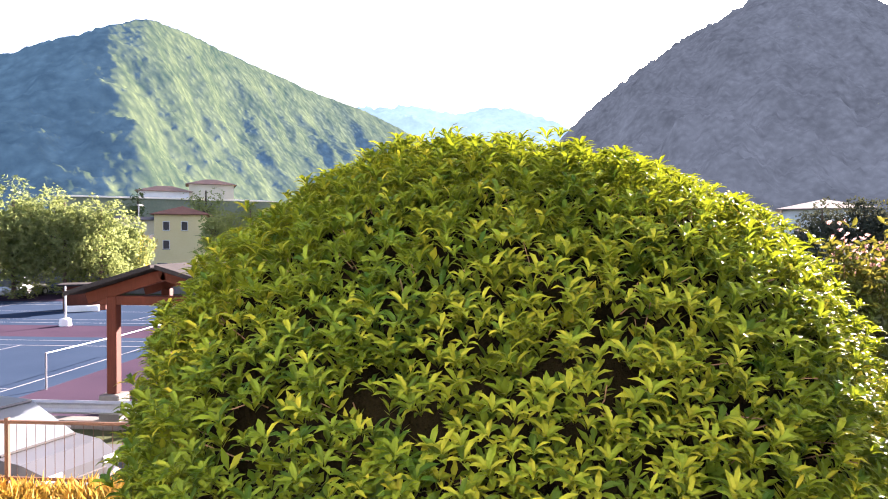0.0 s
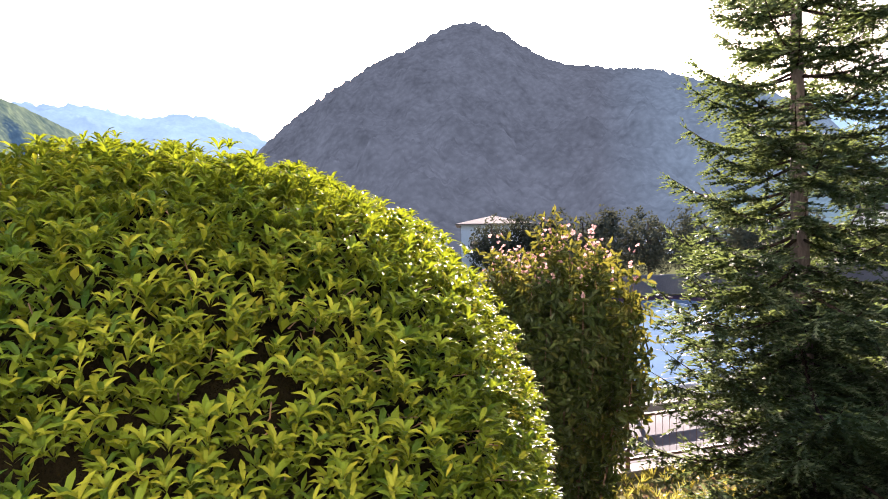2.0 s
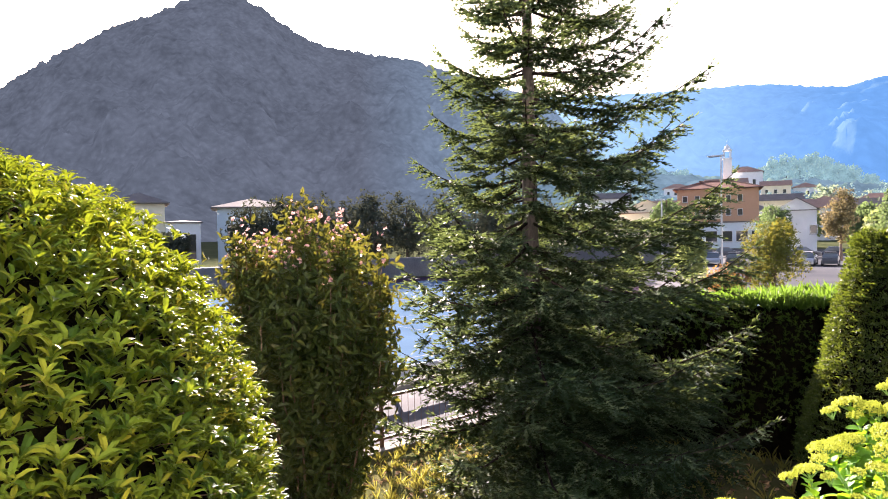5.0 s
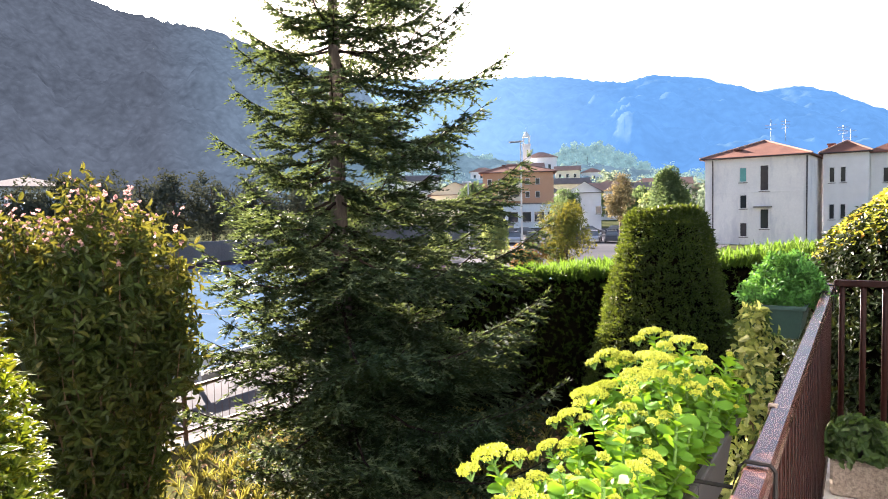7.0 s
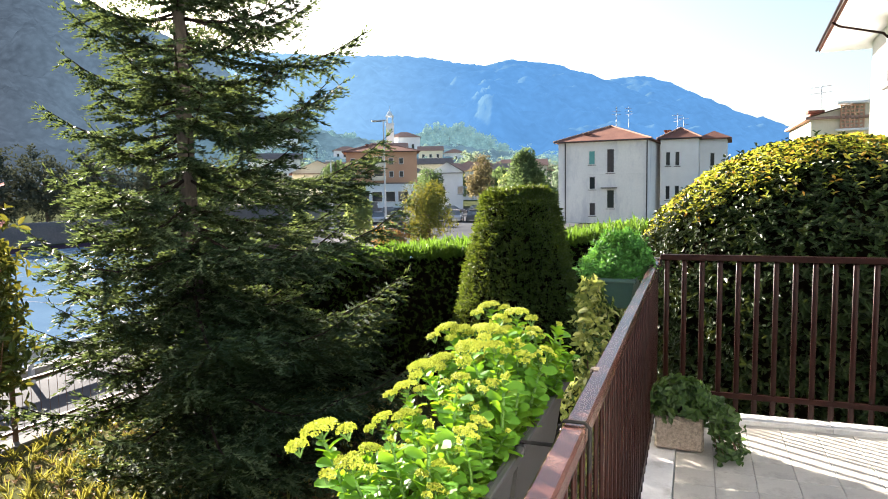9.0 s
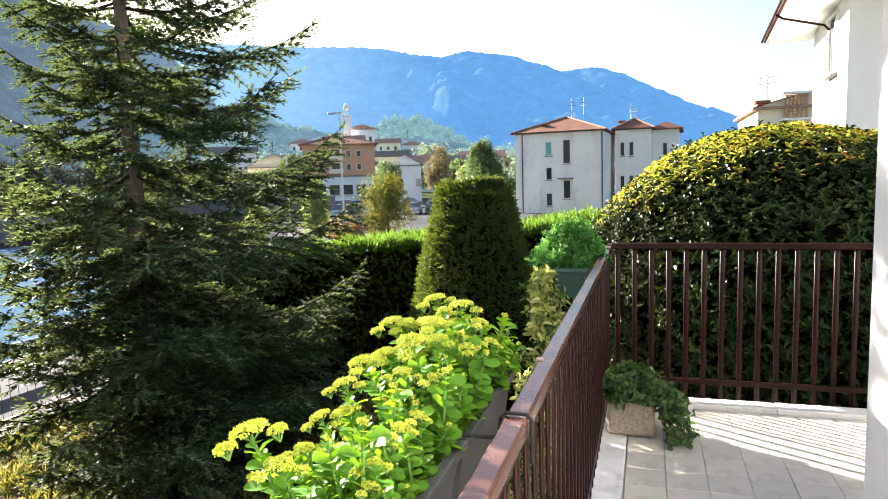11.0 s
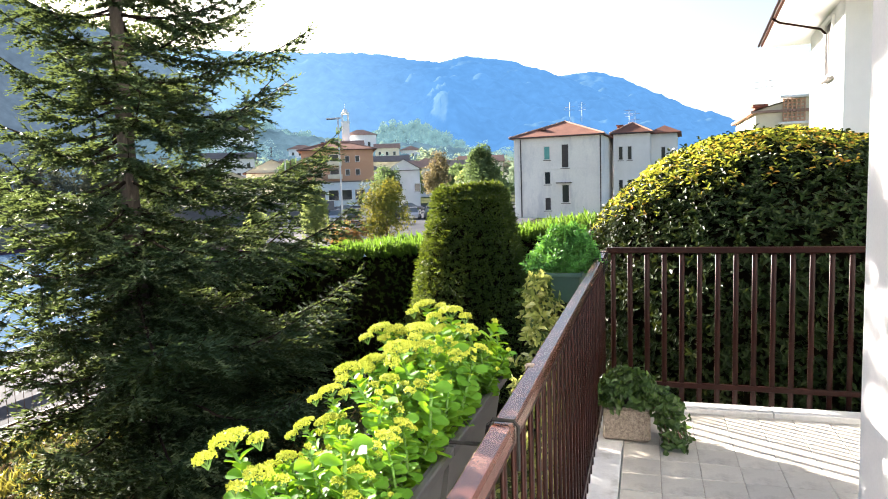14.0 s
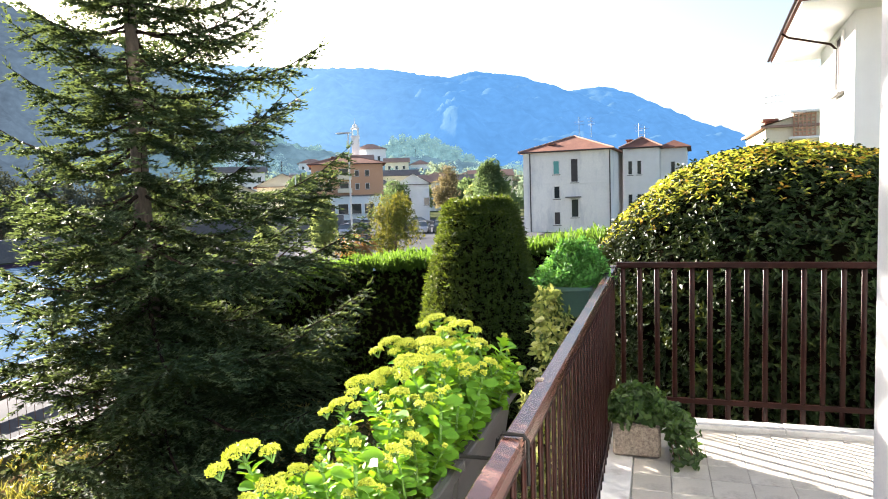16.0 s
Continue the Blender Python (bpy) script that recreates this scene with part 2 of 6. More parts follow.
M["black_wire"] = surface("black_strap", (0.008, 0.008, 0.008), (0.02, 0.02, 0.02), 5, 60, 0.8, shine=0.15)
M["spruce_bark"] = surface("grey_spruce_bark", (0.05, 0.043, 0.037), (0.15, 0.125, 0.105), 7, 45, 0.95, stretch=(1, 1, 0.3), bump=0.9, depth=0.02, shine=0.1)
M["limb_bark"] = surface("dark_limb_bark", (0.014, 0.011, 0.009), (0.045, 0.035, 0.028), 7, 45, 0.95, bump=0.6, depth=0.01, shine=0.0)
M["bark"] = surface("tree_bark", (0.05, 0.035, 0.028), (0.15, 0.105, 0.08), 5, 40, 0.95, stretch=(1, 1, 0.3), bump=0.9, depth=0.02)
M["twig"] = surface("twig_bark", (0.09, 0.05, 0.03), (0.22, 0.13, 0.08), 8, 60, 0.9, depth=0.003)
# near-black: shade among inner twigs put into the colour
M["core"] = surface("inner_twig_shade", (0.003, 0.003, 0.0015), (0.009, 0.0075, 0.004), 7, 40, 1.0, bump=1.0, depth=0.04, shine=0.0)
M["car_paint"] = surface("silver_car_paint", (0.5, 0.52, 0.55), (0.58, 0.6, 0.63), 1, 200, 0.25, 0.5, bump=0)
M["car_dark"] = surface("dark_car_paint", (0.04, 0.05, 0.08), (0.06, 0.07, 0.1), 1, 200, 0.2, 0.4, bump=0)
M["car_white"] = surface("white_car_paint", (0.06, 0.063, 0.07), (0.075, 0.079, 0.086), 1, 200, 0.3, 0.0, bump=0)
M["rubber"] = surface("tyre_rubber", (0.02, 0.02, 0.02), (0.04, 0.04, 0.04), 5, 60, 0.85)
M["petal"] = foliage("pale_petal", (0.34, 0.17, 0.18), (0.5, 0.32, 0.3), (0.5, 0.3, 0.27), 0.3, 0.7)
# yellow third tone: leaves with sun through them, put in by colour
M["leaf_whorl"] = foliage("glossy_whorl_leaf", (0.007, 0.027, 0.004), (0.066, 0.1, 0.009), (0.3, 0.36, 0.012), 0.23, 0.48, 1.4, (0.21, 0.185, 0.016), shine=0.04, stops=(0.28, 0.66, 0.82))
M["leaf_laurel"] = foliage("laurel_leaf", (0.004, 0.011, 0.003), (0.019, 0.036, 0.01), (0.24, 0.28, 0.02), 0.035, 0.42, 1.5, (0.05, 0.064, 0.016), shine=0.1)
# pale third tone paints glints on scattered shoots
M["needle"] = foliage("spruce_needle", (0.003, 0.008, 0.005), (0.022, 0.046, 0.027), (0.3, 0.4, 0.1), 0.17, 0.6, 0.9, (0.1, 0.135, 0.07), shine=0.03, stops=(0.38, 0.58, 0.76))
M["yew"] = foliage("yew_needle", (0.005, 0.014, 0.004), (0.027, 0.05, 0.011), (0.3, 0.4, 0.03), 0.16, 0.5, 2.0, (0.07, 0.1, 0.018), shine=0.14)
M["hedge_leaf"] = foliage("hedge_spray", (0.018, 0.045, 0.008), (0.07, 0.13, 0.02), (0.2, 0.36, 0.03), 0.34, 0.5, 1.5, shine=0.2)
M["shrub_leaf"] = foliage("small_shrub_leaf", (0.01, 0.027, 0.007), (0.038, 0.058, 0.012), (0.3, 0.27, 0.03), 0.17, 0.42, 1.6, (0.085, 0.07, 0.015), shine=0.15)
M["sedum_leaf"] = foliage("fleshy_leaf", (0.02, 0.088, 0.014), (0.09, 0.22, 0.024), (0.32, 0.54, 0.012), 0.36, 0.5, 4.0, shine=0.1)
M["sedum_flower"] = foliage("flower_cluster", (0.25, 0.31, 0.025), (0.43, 0.48, 0.06), (0.62, 0.66, 0.05), 0.29, 0.6, 6.0)
M["sedum_stem"] = surface("green_stem", (0.08, 0.18, 0.04), (0.14, 0.25, 0.06), 6, 50, 0.6, bump=0.1, shine=0.2)
# young leaves, gilded in colour for the sun on the laurel's crown
M["sunlit_young_laurel"] = foliage("sunlit_young_leaf", (0.05, 0.1, 0.012), (0.24, 0.28, 0.04), (0.6, 0.6, 0.05), 0.32, 0.42, 1.5, (0.5, 0.22, 0.045), shine=0.2, stops=(0.2, 0.58, 0.7))
M["feathery"] = foliage("feathery_leaf", (0.008, 0.045, 0.015), (0.07, 0.22, 0.045), (0.22, 0.5, 0.05), 0.24, 0.55, 3.0, shine=0.15)
M["variegated"] = foliage("variegated_leaf", (0.05, 0.11, 0.02), (0.4, 0.44, 0.12), (0.7, 0.7, 0.18), 0.32, 0.4, 9.0, (0.85, 0.83, 0.6))
M["ivy"] = foliage("ivy_leaf", (0.02, 0.05, 0.012), (0.06, 0.11, 0.025), (0.15, 0.26, 0.03), 0.25, 0.35, 3.0)
M["tree_light"] = foliage("light_tree_leaf", (0.1, 0.14, 0.05), (0.19, 0.23, 0.08), (0.36, 0.42, 0.12), 0.4, 0.75, 0.4)
# far trees: haze put in as a paler leaf colour
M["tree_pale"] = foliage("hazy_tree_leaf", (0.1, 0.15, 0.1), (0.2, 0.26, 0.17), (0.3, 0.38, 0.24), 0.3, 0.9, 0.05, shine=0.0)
# farthest trees: haze put in as glow
M["tree_hazy"] = distance("tree_haze_glow", (0.13, 0.18, 0.11), (0.34, 0.4, 0.24), (0.22, 0.4, 0.5), 0.1, 0.12)
M["tree_park"] = foliage("park_tree_leaf", (0.1, 0.14, 0.06), (0.2, 0.235, 0.09), (0.3, 0.36, 0.12), 0.42, 0.9, 0.4, shine=0.0)
M["tree_brown"] = foliage("brown_tree_leaf", (0.07, 0.075, 0.04), (0.16, 0.14, 0.07), (0.26, 0.2, 0.08), 0.3, 0.8, 0.4)
M["tree_olive"] = foliage("olive_tree_leaf", (0.02, 0.042, 0.012), (0.085, 0.12, 0.03), (0.32, 0.28, 0.03), 0.25, 0.8, 0.5, (0.2, 0.14, 0.03), shine=0.1)
M["tree_dark"] = foliage("dark_tree_leaf", (0.035, 0.065, 0.03), (0.09, 0.135, 0.06), (0.18, 0.26, 0.08), 0.32, 0.8, 0.4, (0.16, 0.2, 0.1), shine=0.1)
# greyed, darker leaves: shade of trees against the light, put into colour
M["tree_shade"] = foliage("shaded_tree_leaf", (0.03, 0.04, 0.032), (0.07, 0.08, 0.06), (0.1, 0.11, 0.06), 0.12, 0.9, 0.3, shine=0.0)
M["tree_yellow"] = foliage("yellow_tree_leaf", (0.35, 0.3, 0.03), (0.55, 0.42, 0.05), (0.7, 0.5, 0.05), 0.4, 0.5, 0.4)
M["tree_rust"] = foliage("rusty_leaf", (0.12, 0.07, 0.025), (0.24, 0.13, 0.04), (0.4, 0.2, 0.05), 0.35, 0.5, 0.8)
M["grass"] = foliage("grass_blade", (0.08, 0.1, 0.02), (0.24, 0.22, 0.06), (0.4, 0.36, 0.06), 0.4, 0.5, 1.0)
M["dry_grass"] = foliage("dry_grass_blade", (0.16, 0.11, 0.02), (0.36, 0.22, 0.04), (0.5, 0.32, 0.05), 0.35, 0.6, 1.0)
M["litter"] = foliage("dry_leaf", (0.1, 0.06, 0.03), (0.28, 0.18, 0.09), (0.3, 0.2, 0.1), 0.2, 0.7, 3.0)
# slopes: the last colour before the strength is their painted haze glow
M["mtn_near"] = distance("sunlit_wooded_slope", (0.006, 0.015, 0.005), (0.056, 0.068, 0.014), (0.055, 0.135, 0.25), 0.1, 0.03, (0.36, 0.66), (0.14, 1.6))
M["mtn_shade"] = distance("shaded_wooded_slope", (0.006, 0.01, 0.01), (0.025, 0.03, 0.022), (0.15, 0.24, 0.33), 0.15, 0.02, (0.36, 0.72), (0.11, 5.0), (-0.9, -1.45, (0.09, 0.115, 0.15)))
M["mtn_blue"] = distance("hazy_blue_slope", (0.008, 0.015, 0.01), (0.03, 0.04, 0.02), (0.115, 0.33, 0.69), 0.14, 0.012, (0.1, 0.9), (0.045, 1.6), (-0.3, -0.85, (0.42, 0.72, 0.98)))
M["mtn_far"] = distance("far_hazed_ridge", (0.01, 0.02, 0.02), (0.03, 0.04, 0.03), (0.36, 0.6, 0.88), 0.125, 0.006, (0.3, 0.7))

M["town_hill"] = distance("town_hill_haze_glow", (0.012, 0.03, 0.012), (0.06, 0.085, 0.035), (0.22, 0.38, 0.52), 0.085, 0.05)

# ---- geometry helpers ----
BASE = {}


class Geo:
    """Collects vertices and faces, in world metres."""

    def __init__(self):
        self.v, self.f, self.many, self.n = [], [], [], 0

    def add(self, v, f):
        v = np.asarray(v, float)
        self.v.append(v)
        self.f += [[i + self.n for i in face] for face in f]
        self.n += len(v)
        return self

    def box(self, x0, x1, y0, y1, z0, z1, c=0.0, turn=None):
        """A box whose edges are cut back by c; turn: a matrix for the finished box."""
        lo, hi = np.array([x0, y0, z0], float), np.array([x1, y1, z1], float)
        v, idx = [], {}
        for sx in (0, 1):
            for sy in (0, 1):
                for sz in (0, 1):
                    s = np.array([sx, sy, sz])
                    corner, inward = np.where(s, hi, lo), np.where(s, -1, 1) * c
                    for axis in range(3):
                        p = corner + inward
                        p[axis] = corner[axis]
                        idx[sx, sy, sz, axis] = len(v)
                        v.append(p)
        f = []
        order = [(0, 0), (1, 0), (1, 1), (0, 1)]
        for axis in range(3):
            o1, o2 = [(1, 2), (2, 0), (0, 1)][axis]
            for side in (0, 1):
                face = []
                for a, b in order:
                    s = [0, 0, 0]
                    s[axis], s[o1], s[o2] = side, a, b
                    face.append(idx[(*s, axis)])
                f.append(face if side else face[::-1])
        if c > 0:
            for axis in range(3):
                o1, o2 = [(1, 2), (2, 0), (0, 1)][axis]
                for a in (0, 1):
                    for b in (0, 1):
                        s, e = [0, 0, 0], [0, 0, 0]
                        s[o1] = e[o1] = a
                        s[o2] = e[o2] = b
                        s[axis], e[axis] = 0, 1
                        face = [idx[(*s, o1)], idx[(*e, o1)], idx[(*e, o2)], idx[(*s, o2)]]
                        f.append(face if (a ^ b) else face[::-1])
            for sx in (0, 1):
                for sy in (0, 1):
                    for sz in (0, 1):
                        face = [idx[sx, sy, sz, k] for k in range(3)]
                        f.append(face if (sx + sy + sz) % 2 else face[::-1])
        v = np.array(v)
        if turn is not None:
            v = np.array([turn @ Vector(p) for p in v])
        return self.add(v, f)

    def tube(self, pts, radii, n=8, cap=True):
        pts = [np.asarray(p, float) for p in pts]
        v, f = [], []
        for i, p in enumerate(pts):
            d = pts[min(i + 1, len(pts) - 1)] - pts[max(i - 1, 0)]
            d = d / (np.linalg.norm(d) + 1e-9)
            u = np.cross(d, (0, 0, 1) if abs(d[2]) < 0.9 else (1, 0, 0))
            u /= np.linalg.norm(u)
            w = np.cross(d, u)
            r = radii[i] if hasattr(radii, "__len__") else radii
            for k in range(n):
                a = 2 * math.pi * k / n
                v.append(p + r * (math.cos(a) * u + math.sin(a) * w))
        for i in range(len(pts) - 1):
            for k in range(n):
                k2 = (k + 1) % n
                f.append([i * n + k, i * n + k2, (i + 1) * n + k2, (i + 1) * n + k])
        if cap:
            f += [list(range(n))[::-1], [(len(pts) - 1) * n + k for k in range(n)]]
        return self.add(v, f)

    def fan(self, tv, tf, rot, loc):
        """Many copies of a small template: rot (k,3,3), loc (k,3)."""
        k, n = len(loc), len(tv)
        self.v.append((np.einsum("kij,nj->kni", rot, tv) + loc[:, None, :]).reshape(-1, 3))
        off = (np.arange(k) * n + self.n)[:, None]
        for size in sorted({len(face) for face in tf}):
            some = np.array([face for face in tf if len(face) == size])
            self.many.append((off[:, :, None] + some[None]).reshape(-1, size))
        self.n += k * n
        return self

    def mesh(self, name, base=(0, 0, 0), smooth=False):
        me = bpy.data.meshes.new(name)
        v = np.concatenate(self.v) - np.asarray(base, float)
        loops = [np.concatenate([np.asarray(f, np.int32) for f in self.f])] if self.f else []
        sizes = [np.array([len(f) for f in self.f], np.int32)] if self.f else []
        for block in self.many:
            loops.append(block.astype(np.int32).ravel())
            sizes.append(np.full(len(block), block.shape[1], np.int32))
        loops, sizes = np.concatenate(loops), np.concatenate(sizes)
        me.vertices.add(len(v))
        me.vertices.foreach_set("co", v.astype(np.float32).ravel())
        me.loops.add(len(loops))
        me.loops.foreach_set("vertex_index", loops)
        me.polygons.add(len(sizes))
        me.polygons.foreach_set("loop_start", (np.cumsum(sizes) - sizes).astype(np.int32))
        me.polygons.foreach_set("use_smooth", np.full(len(sizes), smooth))
        me.update(calc_edges=True)
        return me


def thing(name, base, label, category, group="", kind=""):
    ob = new(name)
    ob.location = base
    ob.empty_display_size = 0.1
    BASE[ob] = Vector(base)
    return tagged(ob, label, category, group, kind)


def part(name, geo, material, parent=None, label="", smooth=False, kind=""):
    """One mesh object under a thing or a part."""
    base = BASE.get(parent, Vector((0, 0, 0)))
    me = geo if isinstance(geo, bpy.types.Mesh) else geo.mesh(name, base, smooth)
    if not me.materials:
        me.materials.append(M[material])
    ob = new(name, me)
    if parent:
        ob.parent = parent
        BASE[ob] = base
    return tagged(ob, label, kind=kind)


def piece(name, me, parent, m):
    """A part that shares its mesh with others, at the world pose m."""
    ob = new(name, me)
    ob.parent = parent
    ob.matrix_basis = Matrix.Translation(-BASE[parent]) @ m
    return ob


def structure(name, geo, material, label="", category="", smooth=False):
    ob = part(name, geo, material, None, label, smooth, "structure")
    BASE[ob] = Vector((0, 0, 0))
    return tagged(ob, category=category)


def turns(axis, spin):
    """Rotations that carry z to each axis, after a spin about z."""
    axis = axis / (np.linalg.norm(axis, axis=1, keepdims=True) + 1e-9)
    ref = np.where(np.abs(axis[:, 2:3]) < 0.95, np.array([[0, 0, 1.0]]), np.array([[1.0, 0, 0]]))
    x = np.cross(ref, axis)
    x /= np.linalg.norm(x, axis=1, keepdims=True)
    y = np.cross(axis, x)
    c, s = np.cos(spin)[:, None], np.sin(spin)[:, None]
    return np.stack([c * x + s * y, -s * x + c * y, axis], -1)


def leaf(length, width, droop=0.25, fold=0.25):
    """An oval blade folded along its rib, from the origin along +x, face up."""
    L, W = length, width / 2
    v = [(0, 0, 0), (L * 0.3, W * 0.92, fold * W), (L * 0.3, -W * 0.92, fold * W), (L * 0.72, W * 0.8, fold * W - droop * L * 0.4), (L * 0.72, -W * 0.8, fold * W - droop * L * 0.4), (L, 0, -droop * L)]
    return np.array(v), [(0, 2, 4, 5), (0, 5, 3, 1)]


def whorl(count, length, width, lift, seed, droop=0.3, stem=0.03, fold=0.3):
    """Leaves round a shoot that points to +z."""
    r = np.random.default_rng(seed)
    V, F, n = [], [], 0
    for i in range(count):
        k = r.uniform(0.75, 1.15)
        v, f = leaf(length * k, width * r.uniform(0.85, 1.1), droop * r.uniform(0.6, 1.5), fold)
        a, up = 2.4 * i + r.uniform(-0.3, 0.3), lift + r.uniform(-0.25, 0.25) + 0.5 * i / count
        ca, sa, cu, su = math.cos(a), math.sin(a), math.cos(up), math.sin(up)
        R = np.array([[ca, -sa, 0], [sa, ca, 0], [0, 0, 1]]) @ np.array([[cu, 0, -su], [0, 1, 0], [su, 0, cu]])
        v = v @ R.T + [0, 0, stem * i / count]
        V.append(v)
        F += [tuple(j + n for j in face) for face in f]
        n += len(v)
    return np.concatenate(V), F


def spray_whorl(count, length, width, lift, seed, stem=0.03):
    """Thin bent blades of two triangles each round a shoot that points to +z."""
    r = np.random.default_rng(seed)
    V, F = [], []
    for i in range(count):
        L, W = length * r.uniform(0.7, 1.15), width * r.uniform(0.8, 1.15) / 2
        a, up = 2.4 * i + r.uniform(-0.3, 0.3), lift + r.uniform(-0.25, 0.25) + 0.4 * i / count
        d = np.array([math.cos(a) * math.cos(up), math.sin(a) * math.cos(up), math.sin(up)])
        side = np.array([-math.sin(a), math.cos(a), r.uniform(-0.4, 0.4)])
        o = np.array([0, 0, stem * i / count])
        V += [o, o + d * L * 0.5 + side * W, o + d * L - [0, 0, 0.12 * L], o + d * L * 0.5 - side * W]
        F += [(4 * i, 4 * i + 1, 4 * i + 2), (4 * i, 4 * i + 2, 4 * i + 3)]
    return np.array(V), F


def arched_whorl(count, length, width, seed, start=1.15, end=-0.35):
    """A rosette of blades that rise and arch outwards, each folded along its rib."""
    r = np.random.default_rng(seed)
    V, F, n = [], [], 0
    for i in range(count):
        L, W = length * r.uniform(0.75, 1.15), width * r.uniform(0.85, 1.15) / 2
        a, e0, e1 = 2.4 * i + r.uniform(-0.25, 0.25), start + r.uniform(-0.25, 0.2), end + r.uniform(-0.35, 0.25)
        x, z, v = 0.002, 0.02 * i / count, []
        spine = [(x, z)]
        for k in range(3):
            e = e0 + (e1 - e0) * (k + 0.5) / 3
            x, z = x + L / 3 * math.cos(e), z + L / 3 * math.sin(e)
            spine.append((x, z))
        v = [(spine[0][0], 0, spine[0][1])]
        for (x, z), w in zip(spine[1:3], (0.9, 1.0)):
            v += [(x - 0.2 * W, w * W, z + 0.3 * W), (x, 0, z), (x - 0.2 * W, -w * W, z + 0.3 * W)]
        v.append((spine[3][0], 0, spine[3][1]))
        ca, sa = math.cos(a), math.sin(a)
        V.append(np.array(v) @ np.array([[ca, -sa, 0], [sa, ca, 0], [0, 0, 1]]).T)
        F += [tuple(j + n for j in face) for face in ((0, 2, 1), (0, 3, 2), (1, 2, 5, 4), (2, 3, 6, 5), (4, 5, 7), (5, 6, 7))]
        n += 8
    return np.concatenate(V), F


def scaled(rot, s):
    return rot * s[:, None, None]


def fbm(p, scale, octaves=3):
    """Smooth noise at rows of points, from sums of turned sine waves."""
    out, amp, r = np.zeros(len(p)), 1.0, np.random.default_rng(11)
    q = np.asarray(p, float) * scale
    for _ in range(octaves):
        w = r.normal(size=(5, 3))
        ph = r.uniform(0, 6.28, 5)
        out += amp * np.sin(q @ w.T + ph + 0.7 * np.sin(q @ np.roll(w, 1, 0).T)).mean(1)
        q, amp = q * 2.03, amp * 0.5
    return out

# ---- ground, roads and courts ----
GARDEN, ROAD = -1.65, -2.8

g = Geo()
xs = np.concatenate([-np.geomspace(4000, 60, 14), np.linspace(-50, 50, 21), np.geomspace(60, 4000, 14)])
gx, gy = np.meshgrid(xs, xs, indexing="ij")
n = len(xs)
g.add(np.stack([gx.ravel(), gy.ravel(), np.full(n * n, ROAD - 0.08)], 1), [[i * n + j, (i + 1) * n + j, (i + 1) * n + j + 1, i * n + j + 1] for i in range(n - 1) for j in range(n - 1)])
structure("ground", g, "soil_ground", "flat valley floor of grass and bare earth", "ground")


def ribbon(pts, half, z, thick):
    """A flat band of road along a line."""
    pts = np.array(pts, float)
    t = np.linspace(0, 1, 40)
    s = np.linspace(0, 1, len(pts))
    line = np.stack([np.interp(t, s, pts[:, 0]), np.interp(t, s, pts[:, 1])], 1)
    for _ in range(6):
        line[1:-1] = (line[:-2] + 2 * line[1:-1] + line[2:]) / 4
    d = np.gradient(line, axis=0)
    d /= np.linalg.norm(d, axis=1, keepdims=True)
    side = np.stack([-d[:, 1], d[:, 0]], 1) * half
    v = []
    for k in range(len(line)):
        for off, zz in ((-1, z - thick), (-1, z), (1, z), (1, z - thick)):
            v.append((*(line[k] + off * side[k]), zz))
    f = [[4 * k + a, 4 * k + 4 + a, 4 * k + 5 + a, 4 * k + 1 + a] for k in range(len(line) - 1) for a in range(3)]
    return Geo().add(v, f)


structure("road", ribbon([(-11.2, -70), (-11.2, -30), (-11.2, -5), (-11.4, 12), (-17, 28), (-29, 54), (-42, 84), (-64, 130)], 2.7, ROAD, 0.1), "asphalt", "grey asphalt street along the garden fence", "road")

structure("forecourt", Geo().box(-88, -12.5, 46.2, 134, ROAD - 0.3, ROAD - 0.04), "forecourt", "pale bleached asphalt forecourt before the town", "pavement")
court = Geo().box(-52, -15.6, -48, 46, ROAD - 0.3, ROAD - 0.06)
court_ob = structure("court_floor", court, "court_red", "red-brown sports court surround", "sports court")
structure("kerb", Geo().box(-15.6, -15.2, -48, 46, ROAD - 0.2, ROAD + 0.12, 0.02), "concrete", "pale concrete kerb along the courts", "kerb")


def court_lines(x0, x1, y0, y1, paint, m=1.0):
    """A playing field with its painted lines."""
    z = ROAD - 0.055
    part("playing_field", Geo().box(x0 - m, x1 + min(m, 1.7) if x1 > -20 else x1 + m, y0 - m, y1 + m, z - 0.02, z), paint, court_ob, "blue playing surface")
    w, z = 0.028, z + 0.004
    bars = [(x0, x1, y0 - w, y0 + w), (x0, x1, y1 - w, y1 + w), (x0 - w, x0 + w, y0, y1), (x1 - w, x1 + w, y0, y1)]
    xa, xb, ym = x0 + 1.37, x1 - 1.37, (y0 + y1) / 2
    bars += [(xa - w, xa + w, y0, y1), (xb - w, xb + w, y0, y1), (xa, xb, ym - 6.4 - w, ym - 6.4 + w), (xa, xb, ym + 6.4 - w, ym + 6.4 + w), ((xa + xb) / 2 - w, (xa + xb) / 2 + w, ym - 6.4, ym + 6.4)]
    for a, b, c, d in bars:
        part("court_line", Geo().box(a, b, c, d, z - 0.003, z), "line_white", court_ob)


court_lines(-28.2, -17.6, -39, -15.2, "court_violet")
court_lines(-45.0, -34.2, -39, -15.2, "court_violet")
court_lines(-28.2, -17.4, 13.2, 37, "court_blue", 2.98)
court_lines(-45.0, -34.2, 13.2, 37, "court_blue", 2.98)

garden = Geo()
nx, ny = 50, 120
gx, gy = np.meshgrid(np.linspace(-8.0, 12, nx), np.linspace(-30, 14, ny), indexing="ij")
gp = np.stack([gx.ravel(), gy.ravel(), np.zeros(nx * ny)], 1)
